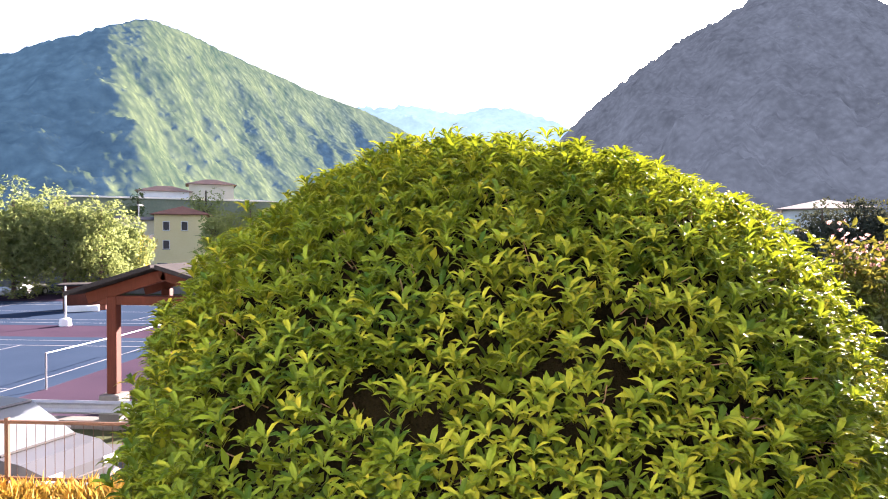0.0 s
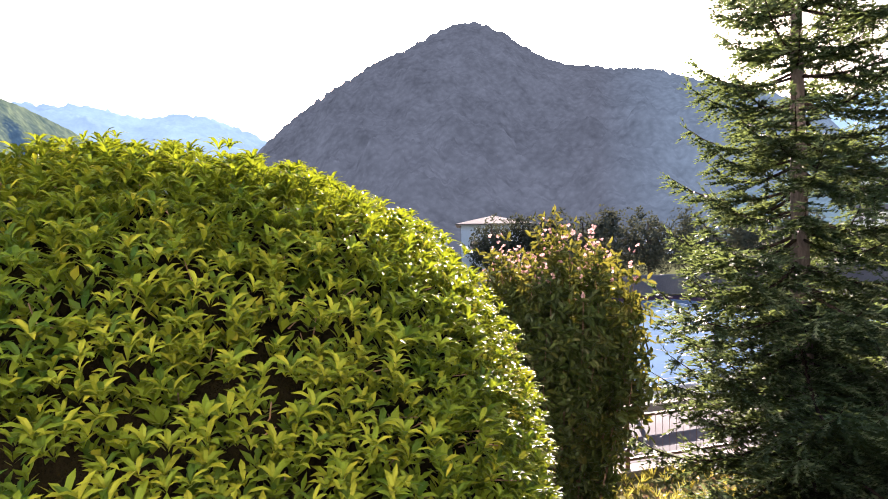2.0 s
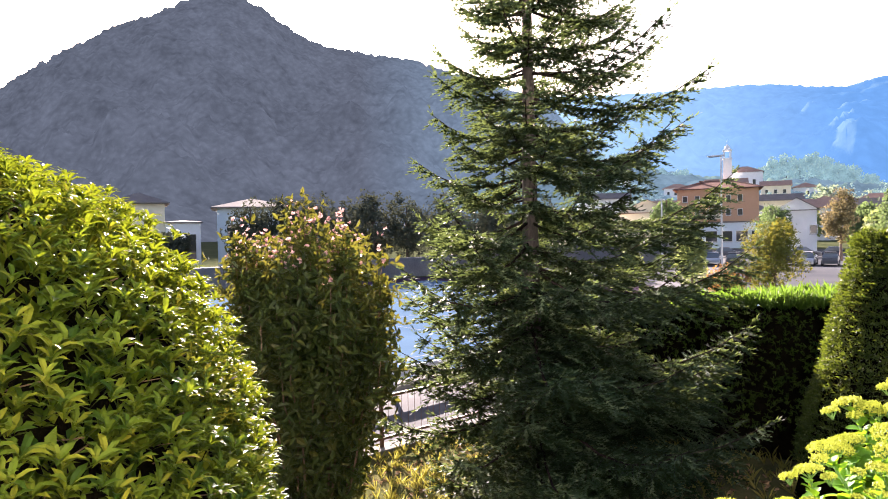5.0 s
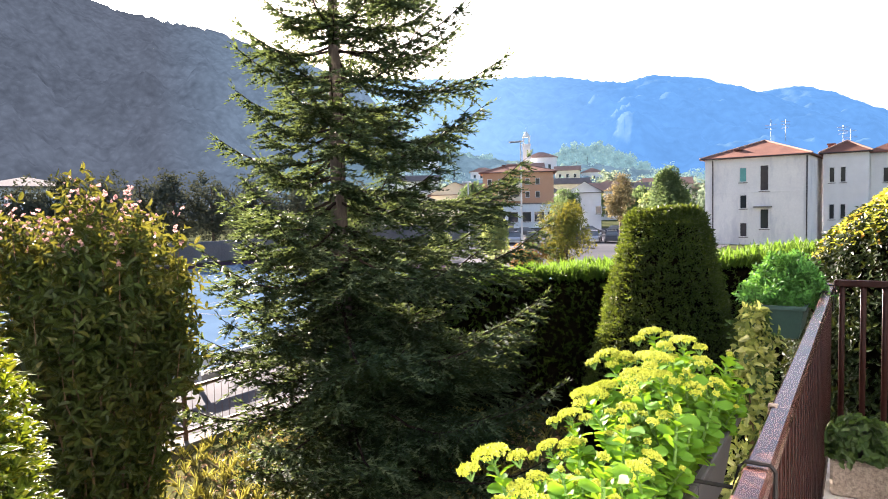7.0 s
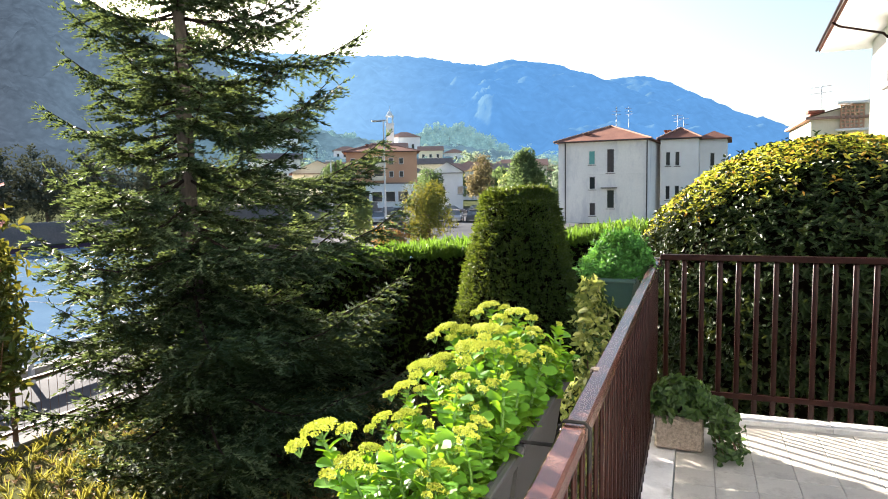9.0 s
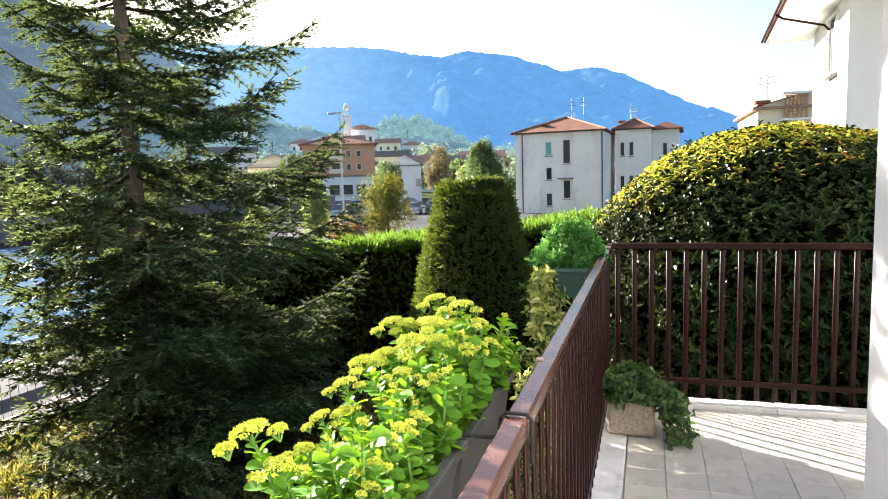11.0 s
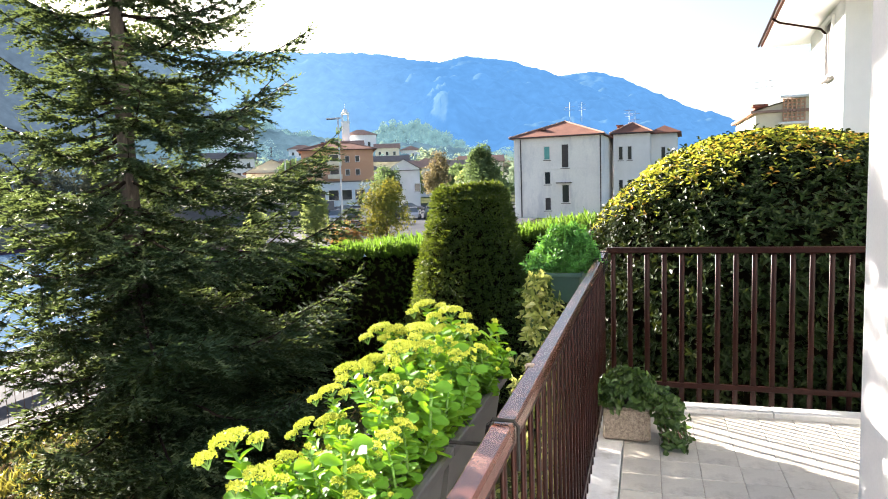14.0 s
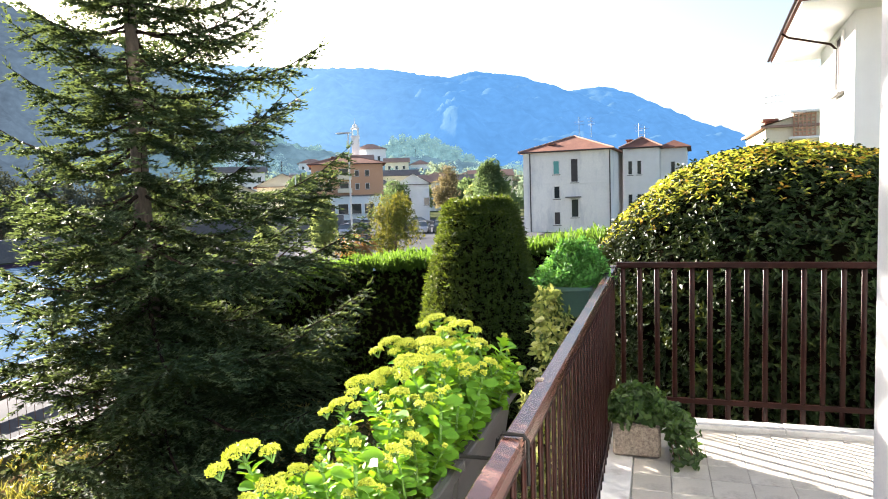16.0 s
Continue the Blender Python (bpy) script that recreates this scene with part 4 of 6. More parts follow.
for az, dist, top, w, mats in [(37, 300, 18, 22, ("render_white", "roof_grey")), (37.2, 130, 5.0, 11, ("render_cream", "roof_grey")), (31.5, 380, 17, 20, ("render_cream", "roof_tile")), (28.4, 400, 19, 20, ("render_white", "roof_tile")), (27.6, 330, 17, 22, ("render_white", "roof_tile")),
                               (23.4, 300, 15, 18, ("render_cream", "roof_grey")), (21.5, 230, 10, 15, ("render_white", "roof_tile")), (19.8, 260, 12, 18, ("render_cream", "roof_tile")), (17.5, 240, 10, 15, ("render_white", "roof_grey")), (15.6, 280, 13, 18, ("render_cream", "roof_tile")), (46, 150, 6, 24, ("render_cream", "roof_grey")), (36.4, 420, 40, 27, ("render_white", "roof_grey")), (33.6, 150, 8.0, 11, ("render_cream", "roof_tile")), (30.0, 430, 29, 16, ("render_white", "roof_tile")), (26.8, 415, 30, 22, ("render_white", "roof_tile")), (22.8, 390, 26, 14, ("render_cream", "roof_tile")), (20.6, 400, 25, 12, ("render_white", "roof_tile")), (16.6, 330, 15, 18, ("render_cream", "roof_tile")), (14.2, 320, 13, 14, ("render_white", "roof_grey")), (12.6, 300, 11, 14, ("render_white", "roof_tile")), (24.8, 250, 10, 12, ("render_white", "roof_grey"))]:
    a = radians(az)
    hx, hy = -math.sin(a) * dist, math.cos(a) * dist
    # haze on far roofs comes from the paler tile colour
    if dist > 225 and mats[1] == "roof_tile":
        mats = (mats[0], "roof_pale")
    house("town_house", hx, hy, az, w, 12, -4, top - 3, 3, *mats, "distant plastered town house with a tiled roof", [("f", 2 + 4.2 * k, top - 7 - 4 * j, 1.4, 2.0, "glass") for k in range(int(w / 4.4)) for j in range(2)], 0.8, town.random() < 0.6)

# church tower
ct = thing("church_tower", (-183, 389, 20), "slim white church bell tower with an open belfry and small cupola", "church tower")
Tm = Matrix.Translation((-183, 389, 0)) @ Matrix.Rotation(radians(25), 4, "Z")
part("shaft", Geo().box(-2.5, 2.5, -2.5, 2.5, -4, 42, 0.1, Tm), "render_white", ct)
part("belfry", Geo().box(-2.8, 2.8, -2.8, 2.8, 42, 42.7, 0.1, Tm).box(-2.3, -1.2, -2.3, 2.3, 42.7, 47, 0.05, Tm).box(1.2, 2.3, -2.3, 2.3, 42.7, 47, 0.05, Tm).box(-2.6, 2.6, -2.6, 2.6, 47, 47.7, 0.1, Tm), "render_white", ct)
part("spire", Geo().tube([(-183, 389, 47.8), (-183, 389, 49.2), (-183, 389, 50.3), (-183, 389, 50.8), (-183, 389, 54)], [2.0, 1.6, 0.8, 0.14, 0.08], 10), "render_white", ct)
house("church", -186.5, 395, 25, 20, 16, -4, 34.5, 4, "render_white", "roof_pale", "pale church nave below the bell tower", [("f", 2.5 + 4 * k, 27, 1.6, 3, "glass") for k in range(4)], 0.8, True)


def street_lamp(x, y, z0, h, arm, label):
    ob = thing("street_lamp", (x, y, z0), label, "street lamp", "street lamps")
    part("post", Geo().tube([(x, y, z0), (x, y, z0 + 0.6), (x, y, z0 + h)], [0.13, 0.1, 0.06], 8), "pole", ob)
    part("head", Geo().box(x - arm, x + 0.25, y - 0.16, y + 0.16, z0 + h, z0 + h + 0.13, 0.03), "pole", ob, "flat pale lamp head")
    part("lens", Geo().box(x - arm + 0.1, x - 0.2, y - 0.12, y + 0.12, z0 + h - 0.03, z0 + h - 0.002, 0.01), "pane", ob)


street_lamp(-26.2, 53.4, -2.8, 10.3, 1.1, "tall grey street lamp with a flat head beside the road")
street_lamp(-30.4, 51.2, -2.8, 6.8, 0.5, "short grey street lamp with a small head")
street_lamp(-77, -43, -2.8, 8.5, 0.8, "tall grey street lamp by the car park")

structure("river_wall", Geo().box(0, 26, 0, 0.6, ROAD - 0.1, -0.2, 0.03, Matrix.Translation((-60, 62, 0)) @ Matrix.Rotation(radians(34), 4, "Z")), "dark_wall", "dark stone bank beyond the road", "wall")
structure("court_bank", Geo().box(-54.5, -53.5, -46, 60, ROAD - 0.1, -0.9, 0.05), "dark_wall", "dark bank behind the courts", "bank")

# ---- plants ----


def dome_points(k, cx, cy, rx, ry, z0, z1, p, r, low=-1.4, lump=0.05):
    """Points and outward normals on a clipped dome: upright below z0, closing above it."""
    out, nor = [], []
    while len(out) < k:
        z = r.uniform(low, z1)
        a = r.uniform(0, 2 * math.pi)
        if z > z0:
            t = r.uniform(0, 1)
            u = 1 - t**1.6 if r.random() < 0.5 else r.uniform(0, 1)
            q = (1 - u**p) ** (1 / p)
            z = z0 + u * (z1 - z0)
            nz, nr = u ** (p - 1) / (z1 - z0), max(q, 1e-3) ** (p - 1) / rx
        else:
            q, nz, nr = 1.0, 0.0, 1.0
        ca, sa = math.cos(a), math.sin(a)
        nv = np.array([nr * ca, nr * sa * rx / ry, nz])
        nv /= np.linalg.norm(nv)
        out.append((cx + rx * q * ca, cy + ry * q * sa, z))
        nor.append(nv)
    out, nor = np.array(out), np.array(nor)
    out += nor * (lump * fbm(out, 3.2))[:, None]
    return out, nor


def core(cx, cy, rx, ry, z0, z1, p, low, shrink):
    """A near-black solid inside a clipped shrub, for its inner twigs and the shade among them."""
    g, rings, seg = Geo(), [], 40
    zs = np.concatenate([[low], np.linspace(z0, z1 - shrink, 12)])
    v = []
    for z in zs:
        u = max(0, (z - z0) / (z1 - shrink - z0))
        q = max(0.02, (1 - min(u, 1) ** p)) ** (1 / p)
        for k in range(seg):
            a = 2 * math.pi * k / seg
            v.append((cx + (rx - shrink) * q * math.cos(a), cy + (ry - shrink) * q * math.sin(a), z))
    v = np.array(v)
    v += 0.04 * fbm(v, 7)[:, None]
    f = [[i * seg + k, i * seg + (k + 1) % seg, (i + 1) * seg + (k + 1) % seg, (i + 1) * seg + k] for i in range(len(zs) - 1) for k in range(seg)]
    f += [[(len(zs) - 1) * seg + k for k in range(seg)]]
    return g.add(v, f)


def clipped_shrub(name, label, dims, whorls, near, material, count, inner, size, up, twig_n, seed, nearness=300, low=-1.5, depth=0.18, face=(1, 0, 0), size_in=0.06):
    """A clipped evergreen: twigs, a near-black core for the inner shade, and shoots; the shoots nearest to the balcony
    are parts of their own.
    """
    cx, cy, rx, ry, z0, z1, p = dims
    r = np.random.default_rng(seed)
    ob = thing(name, (cx, cy, GARDEN), label, "shrub")
    part("stem", Geo().tube([(cx, cy, GARDEN - 0.1), (cx + 0.05, cy, GARDEN + 0.8)], [0.09, 0.07], 8), "twig", ob)
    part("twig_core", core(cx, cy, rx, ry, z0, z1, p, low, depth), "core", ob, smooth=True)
    pts, nor = dome_points(count, cx, cy, rx, ry, z0, z1, p, r, low)
    thin = (nor @ np.array(face) > -0.3) | (r.random(count) < 0.3)  # sparser on the side away from the balcony
    pts, nor = pts[thin], nor[thin]
    count = len(pts)
    axis = nor + np.array([0, 0, up]) + r.normal(0, 0.28, nor.shape)
    spin, sz = r.uniform(0, 6.28, count), size * r.uniform(0.75, 1.2, count)
    tall = r.random(count) < 0.05
    pts = pts + nor * np.where(tall, r.uniform(0.01, 0.06, count), r.uniform(-0.05, 0.02, count))[:, None]
    rot = scaled(turns(axis, spin), sz)
    kind = r.integers(0, len(whorls), count)
    first = np.argsort(np.linalg.norm(pts - np.array(near), axis=1))[:nearness]
    single = np.zeros(count, bool)
    single[first] = True
    g = Geo()
    for w, (tv, tf) in enumerate(whorls):
        sel = (kind == w) & ~single
        g.fan(tv, tf, rot[sel], pts[sel])
    k2, n2 = dome_points(inner, cx, cy, rx - 0.6 * depth, ry - 0.6 * depth, z0, z1 - 0.6 * depth, p, r, low)
    thin = (n2 @ np.array(face) > -0.15) | (r.random(inner) < 0.15)
    k2, n2 = k2[thin], n2[thin]
    inner = len(k2)
    rot2 = scaled(turns(n2 + np.array([0, 0, up]) + r.normal(0, 0.5, n2.shape), r.uniform(0, 6.28, inner)), size * r.uniform(0.7, 1.1, inner))
    g.fan(*spray_whorl(6, size_in, 0.33 * size_in, 0.7, seed), rot2, k2)
    part("foliage", g, material, ob, kind="stuff")
    meshes = []
    for tv, tf in whorls:
        me = Geo().add(tv, tf).mesh("leaf_shoot")
        me.materials.append(M[material])
        meshes.append(me)
    for i in first:
        m = Matrix(rot[i].tolist()).to_4x4()
        m.translation = Vector(pts[i])
        piece("leaf_shoot", meshes[kind[i]], ob, m)
    tw = Geo()
    tp, tn = dome_points(twig_n, cx, cy, rx - 0.03, ry - 0.03, z0, z1 - 0.03, p, r, low + 0.4)
    for q, nv in zip(tp, tn):
        side = r.normal(0, 0.5, 3)
        a = q - nv * 0.3 + side * 0.12
        mid = (a + q) / 2
        tw.tube([a, (a + mid) / 2 + r.normal(0, 0.02, 3), mid + r.normal(0, 0.025, 3), (mid + q) / 2 + r.normal(0, 0.02, 3), q + nv * 0.01], [0.0035, 0.003, 0.0025, 0.002, 0.0014], 4, False)
    part("twig_mass", tw, "twig", ob, kind="stuff")
    return ob


def leaf_quad_whorls(count, length, width, lift, n, **kw):
    return [whorl(count + k % 3, length, width, lift, 40 + k, **kw) for k in range(n)]


clipped_shrub("clipped_evergreen", "large dome-clipped evergreen shrub with glossy whorled leaves", (-2.93, -0.91, 1.42, 1.38, 0.25, 1.9, 2.6), [arched_whorl(7, 0.058, 0.0145, 60 + k, 1.3, -0.1) for k in range(5)],
              (-1.6, -0.7, 1.3), "leaf_whorl", 12500, 12500, 0.93, 2.2, 900, 3, low=-0.8, depth=0.12, size_in=0.07)
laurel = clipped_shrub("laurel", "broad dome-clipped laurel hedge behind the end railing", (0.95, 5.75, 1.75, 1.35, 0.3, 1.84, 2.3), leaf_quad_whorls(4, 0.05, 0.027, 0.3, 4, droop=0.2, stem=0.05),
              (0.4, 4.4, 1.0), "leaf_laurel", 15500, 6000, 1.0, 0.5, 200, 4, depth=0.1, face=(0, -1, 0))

# young shoots on the crown of the laurel, its sunlight put in as gold
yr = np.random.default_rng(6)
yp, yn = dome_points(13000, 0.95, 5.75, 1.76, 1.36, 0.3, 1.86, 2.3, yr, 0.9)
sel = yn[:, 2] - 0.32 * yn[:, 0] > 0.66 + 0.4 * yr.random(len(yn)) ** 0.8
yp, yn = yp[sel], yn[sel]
part("young_foliage", Geo().fan(*whorl(4, 0.046, 0.024, 0.45, 61, droop=0.2, stem=0.04), scaled(turns(yn + [0, 0, 0.6] + yr.normal(0, 0.3, yn.shape), yr.uniform(0, 6.28, len(yn))), yr.uniform(0.7, 1.2, len(yn))), yp), "sunlit_young_laurel", laurel, "young leaves, sun on the crown put in as gold", kind="stuff")


def spruce(x, y, z0, top, seed):
    """Trunk, tiers of limbs, flat herringbone branchlets and short needled shoots."""
    r = np.random.default_rng(seed)
    ob = thing("spruce_tree", (x, y, z0), "tall dark green spruce with layered drooping boughs", "tree")
    part("trunk", Geo().tube([(x, y, z0 - 0.1), (x + 0.02, y, z0 + 1.2), (x, y + 0.02, z0 + 3), (x + 0.02, y, z0 + 6), (x, y, top)], [0.16, 0.125, 0.095, 0.05, 0.015], 12), "spruce_bark", ob, smooth=True)
    rr = np.random.default_rng(2)
    nv, nf = [(t, 0, 0) for t in (0, 0.24, 0.48, 0.72, 0.94)], []
    for i in range(4):
        for side in (-1, 1):
            lift = rr.uniform(-0.12, 0.16)
            nv.append((0.24 * i + rr.uniform(0.24, 0.32), side * rr.uniform(0.12, 0.17) * (1 - 0.1 * i), lift))
            nf.append((i, i + 1, len(nv) - 1) if side < 0 else (i + 1, i, len(nv) - 1))
    nv += [(0.42, 0.03, 0.17), (0.86, -0.03, 0.14)]
    nf += [(0, 1, len(nv) - 2), (2, 3, len(nv) - 1)]
    nv = np.array(nv, float)
    limbs, dirs, locs = Geo(), [], []
    z = z0 + 0.45
    while z < top - 0.1:
        k = (z - z0) / (top - z0)
        reach = 2.4 * (1 - k) ** 0.75 * (0.8 + 0.2 * min(1, k * 6)) + 0.1
        m = 6 if k < 0.75 else 5
        a0 = r.uniform(0, 6.28)
        for j in range(m):
            a = a0 + 6.28 * j / m + r.normal(0, 0.22)
            turn_left = max(0.0, -0.75 * math.cos(a) - 0.66 * math.sin(a))
            # boughs towards +y are stretched, and denser below, to shade the balcony floor
            L = reach * r.uniform(0.6, 1.18) * (1 - (0.32 if k > 0.47 else 0.3) * turn_left) * (1 + 0.6 * max(0.0, math.sin(a - 0.25)) ** 2)
            zz = z + r.normal(0, 0.05)
            rise = (-0.18 + 0.58 * k) + r.normal(0, 0.06)
            pts = []
            for s in np.linspace(0, 1, 7):
                h = L * (rise * s - 0.2 * math.sin(s * 2.6) * (1 - 0.6 * k) + 0.13 * s**3)
                pts.append(np.array([x + math.cos(a) * L * s, y + math.sin(a) * L * s, zz + h]))
            limbs.tube(pts, [0.014 * (1 - s) * (0.4 + L / 2) + 0.004 for s in np.linspace(0, 1, 7)], 5, False)
            out = np.array([math.cos(a), math.sin(a), 0.0])
            away = max(0.0, -0.68 * math.cos(a) + 0.73 * math.sin(a) - 0.2)
            count = int((1 - 0.45 * away) * L * (9.0 + 3.0 * max(0.0, math.sin(a))) * (0.95 if k < 0.33 else 0.8 if k < 0.45 else 0.7)) + 3
            for q in range(count):
                s = (0.06 if k < 0.36 else 0.2) + (0.94 if k < 0.36 else 0.8) * (q + 0.6 * r.random()) / count
                i = min(int(s * 6), 5)
                p = pts[i] + (pts[i + 1] - pts[i]) * (s * 6 - i)
                for side in (-1, 1):
                    span = (0.1 + 0.62 * L * (1 - s) ** 0.8 * (0.35 + 0.65 * min(1, s * 2.2)) * 0.8) * r.uniform(0.6, 1.15)
                    b = a + side * r.uniform(0.7, 1.05)
                    d = np.array([math.cos(b), math.sin(b), r.uniform(-0.5, 0.1)])
                    steps = max(1, int(span / 0.095))
                    o = p.copy()
                    for w in range(steps):
                        d = d + [0, 0, r.normal(-0.015, 0.05)] + out * 0.03
                        d /= np.linalg.norm(d)
                        dirs.append(d * 0.18)
                        locs.append(o)
                        f = w / steps
                        for sub in (-1, 1):
                            e = d * 0.75 + sub * np.cross(d, [0, 0, 1.0]) * r.uniform(0.45, 0.8) + [0, 0, r.uniform(-0.32, 0.3)]
                            dirs.append(e / np.linalg.norm(e) * (0.19 - 0.05 * f) * r.uniform(0.7, 1.2))
                            locs.append(o)
                        o = o + d * 0.095
            for w in range(3):
                e = (pts[-1] - pts[-2]) / np.linalg.norm(pts[-1] - pts[-2]) + r.normal(0, 0.3, 3) * (w > 0)
                dirs.append(e * 0.14)
                locs.append(pts[-1])
        z += r.uniform(0.21, 0.29) * (1 - 0.35 * k + 0.18 * (k > 0.33) + 0.22 * (k > 0.45))
    part("limb_frame", limbs, "limb_bark", ob, kind="stuff")
    dirs, locs = np.array(dirs), np.array(locs)
    ln = np.linalg.norm(dirs, axis=1)
    ex = dirs / ln[:, None]
    side = np.cross(np.array([0, 0, 1.0]), ex)
    side /= np.linalg.norm(side, axis=1, keepdims=True) + 1e-9
    upv = np.cross(ex, side)
    R = np.stack([ex, side, upv], -1) * ln[:, None, None]
    part("needle_mass", Geo().fan(nv, nf, R, locs), "needle", ob, kind="stuff")
    tw = np.array([(0, -0.03, 0), (0, 0.03, 0), (1, 0, 0)])
    part("twig_mass", Geo().fan(tw, [(0, 1, 2)], R[::3], locs[::3]), "limb_bark", ob, kind="stuff")
    return ob


spruce(-5.3, 5.05, GARDEN, 7.6, 9)


def leafy_column(x, y, z0, rx, top, seed):
    """An upright flowering shrub of many thin wands."""
    r = np.random.default_rng(seed)
    ob = thing("flowering_shrub", (x, y, z0), "upright leafy shrub with pale pink flower spikes", "shrub")
    wood, rot, loc, frot, floc = Geo(), [], [], [], []
    for k in range(90):
        a, q = r.uniform(0, 6.28), math.sqrt(r.random())
        bx, by = x + 0.22 * q * math.cos(a), y + 0.22 * q * math.sin(a)
        h = (top - z0) * r.uniform(0.62, 0.92 + 0.1 * (1 - q))
        spread = rx * q * r.uniform(0.8, 1.1)
        pts = []
        for s in np.linspace(0, 1, 6):
            o = spread * (0.55 * s + 0.5 * s**1.5 if s < 0.7 else 0.68 + 0.3 * s)
            pts.append(np.array([bx + o * math.cos(a), by + o * math.sin(a), z0 + h * s]) + r.normal(0, 0.02, 3))
        wood.tube(pts, [0.014, 0.012, 0.01, 0.008, 0.005, 0.003], 5, False)
        for q2 in range(int(190 * h / 3.5)):
            s = r.uniform(0.01, 1.0) ** 0.65
            i = min(int(s * 5), 4)
            p = pts[i] + (pts[i + 1] - pts[i]) * (s * 5 - i) + r.normal(0, 0.085, 3)
            loc.append(p)
            rot.append([math.cos(r.uniform(0, 6.28)), math.sin(r.uniform(0, 6.28)), r.uniform(0.2, 1.2)])
        if h > 0.82 * (top - z0) and r.random() < 0.9:
            for q2 in range(8):
                floc.append(pts[-1] + [r.normal(0, 0.03), r.normal(0, 0.03), r.uniform(-0.08, 0.24)])
                frot.append(r.normal(0, 1, 3) + [0, 0, 0.5])
    part("wand_mass", wood, "twig", ob, kind="stuff")
    loc, rot = np.array(loc), np.array(rot)
    tv, tf = whorl(3, 0.085, 0.042, 0.3, 5, droop=0.2)
    part("foliage", Geo().fan(tv, tf, scaled(turns(rot, r.uniform(0, 6.28, len(loc))), r.uniform(0.7, 1.2, len(loc))), loc), "shrub_leaf", ob, kind="stuff")
    floc, frot = np.array(floc), np.array(frot)
    tv, tf = whorl(4, 0.028, 0.024, 0.4, 6, droop=0.1, stem=0.005)
    part("blossom", Geo().fan(tv, tf, turns(frot, r.uniform(0, 6.28, len(floc))), floc), "petal", ob, "pale pink blossoms", kind="stuff")


leafy_column(-5.83, 2.5, GARDEN, 0.68, 1.82, 12)


def spray(seed, n=5, length=0.06, width=0.015):
    return spray_whorl(n, length, width, 0.7, seed, 0.05)


def topiary(x, y, z0, top, r0, r1, seed):
    """A clipped yew: a leaning cone cut flat at the top."""
    r = np.random.default_rng(seed)
    ob = thing("yew_topiary", (x, y, z0), "dark clipped yew cone with a flat top", "topiary")
    g, v, seg = Geo(), [], 32
    zs = np.linspace(z0, top - 0.11, 12)
    rad = lambda z: r0 + (r1 - r0) * ((z - z0) / (top - z0)) ** 1.0
    for z in zs:
        for k in range(seg):
            a = 6.2832 * k / seg
            v.append((x + (rad(z) - 0.08) * math.cos(a), y + (rad(z) - 0.08) * math.sin(a), z))
    f = [[i * seg + k, i * seg + (k + 1) % seg, (i + 1) * seg + (k + 1) % seg, (i + 1) * seg + k] for i in range(11) for k in range(seg)] + [[11 * seg + k for k in range(seg)]]
    # solid core darkens the gaps between the yew sprays
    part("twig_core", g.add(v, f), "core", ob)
    n = 14000
    z, a = z0 + 0.6 + (top - z0 - 0.6) * r.random(n), r.uniform(0, 6.2832, n)
    rr = rad(z)
    cap = r.random(n) < 0.2
    rr = np.where(cap, rad(top) * np.sqrt(r.random(n)), rr)
    z = np.where(cap, top, z)
    p = np.stack([x + rr * np.cos(a), y + rr * np.sin(a), z], 1)
    nor = np.stack([np.cos(a) * ~cap, np.sin(a) * ~cap, 0.15 + cap], 1)
    p += nor * (0.04 * fbm(p, 5) + r.uniform(-0.05, 0.02, n))[:, None]
    tv, tf = spray(3)
    part("foliage", Geo().fan(tv, tf, scaled(turns(nor + [0, 0, 0.5] + r.normal(0, 0.4, (n, 3)), r.uniform(0, 6.28, n)), r.uniform(0.7, 1.3, n)), p), "yew", ob, kind="stuff")


topiary(-2.36, 7.75, GARDEN, 1.43, 1.17, 0.41, 14)


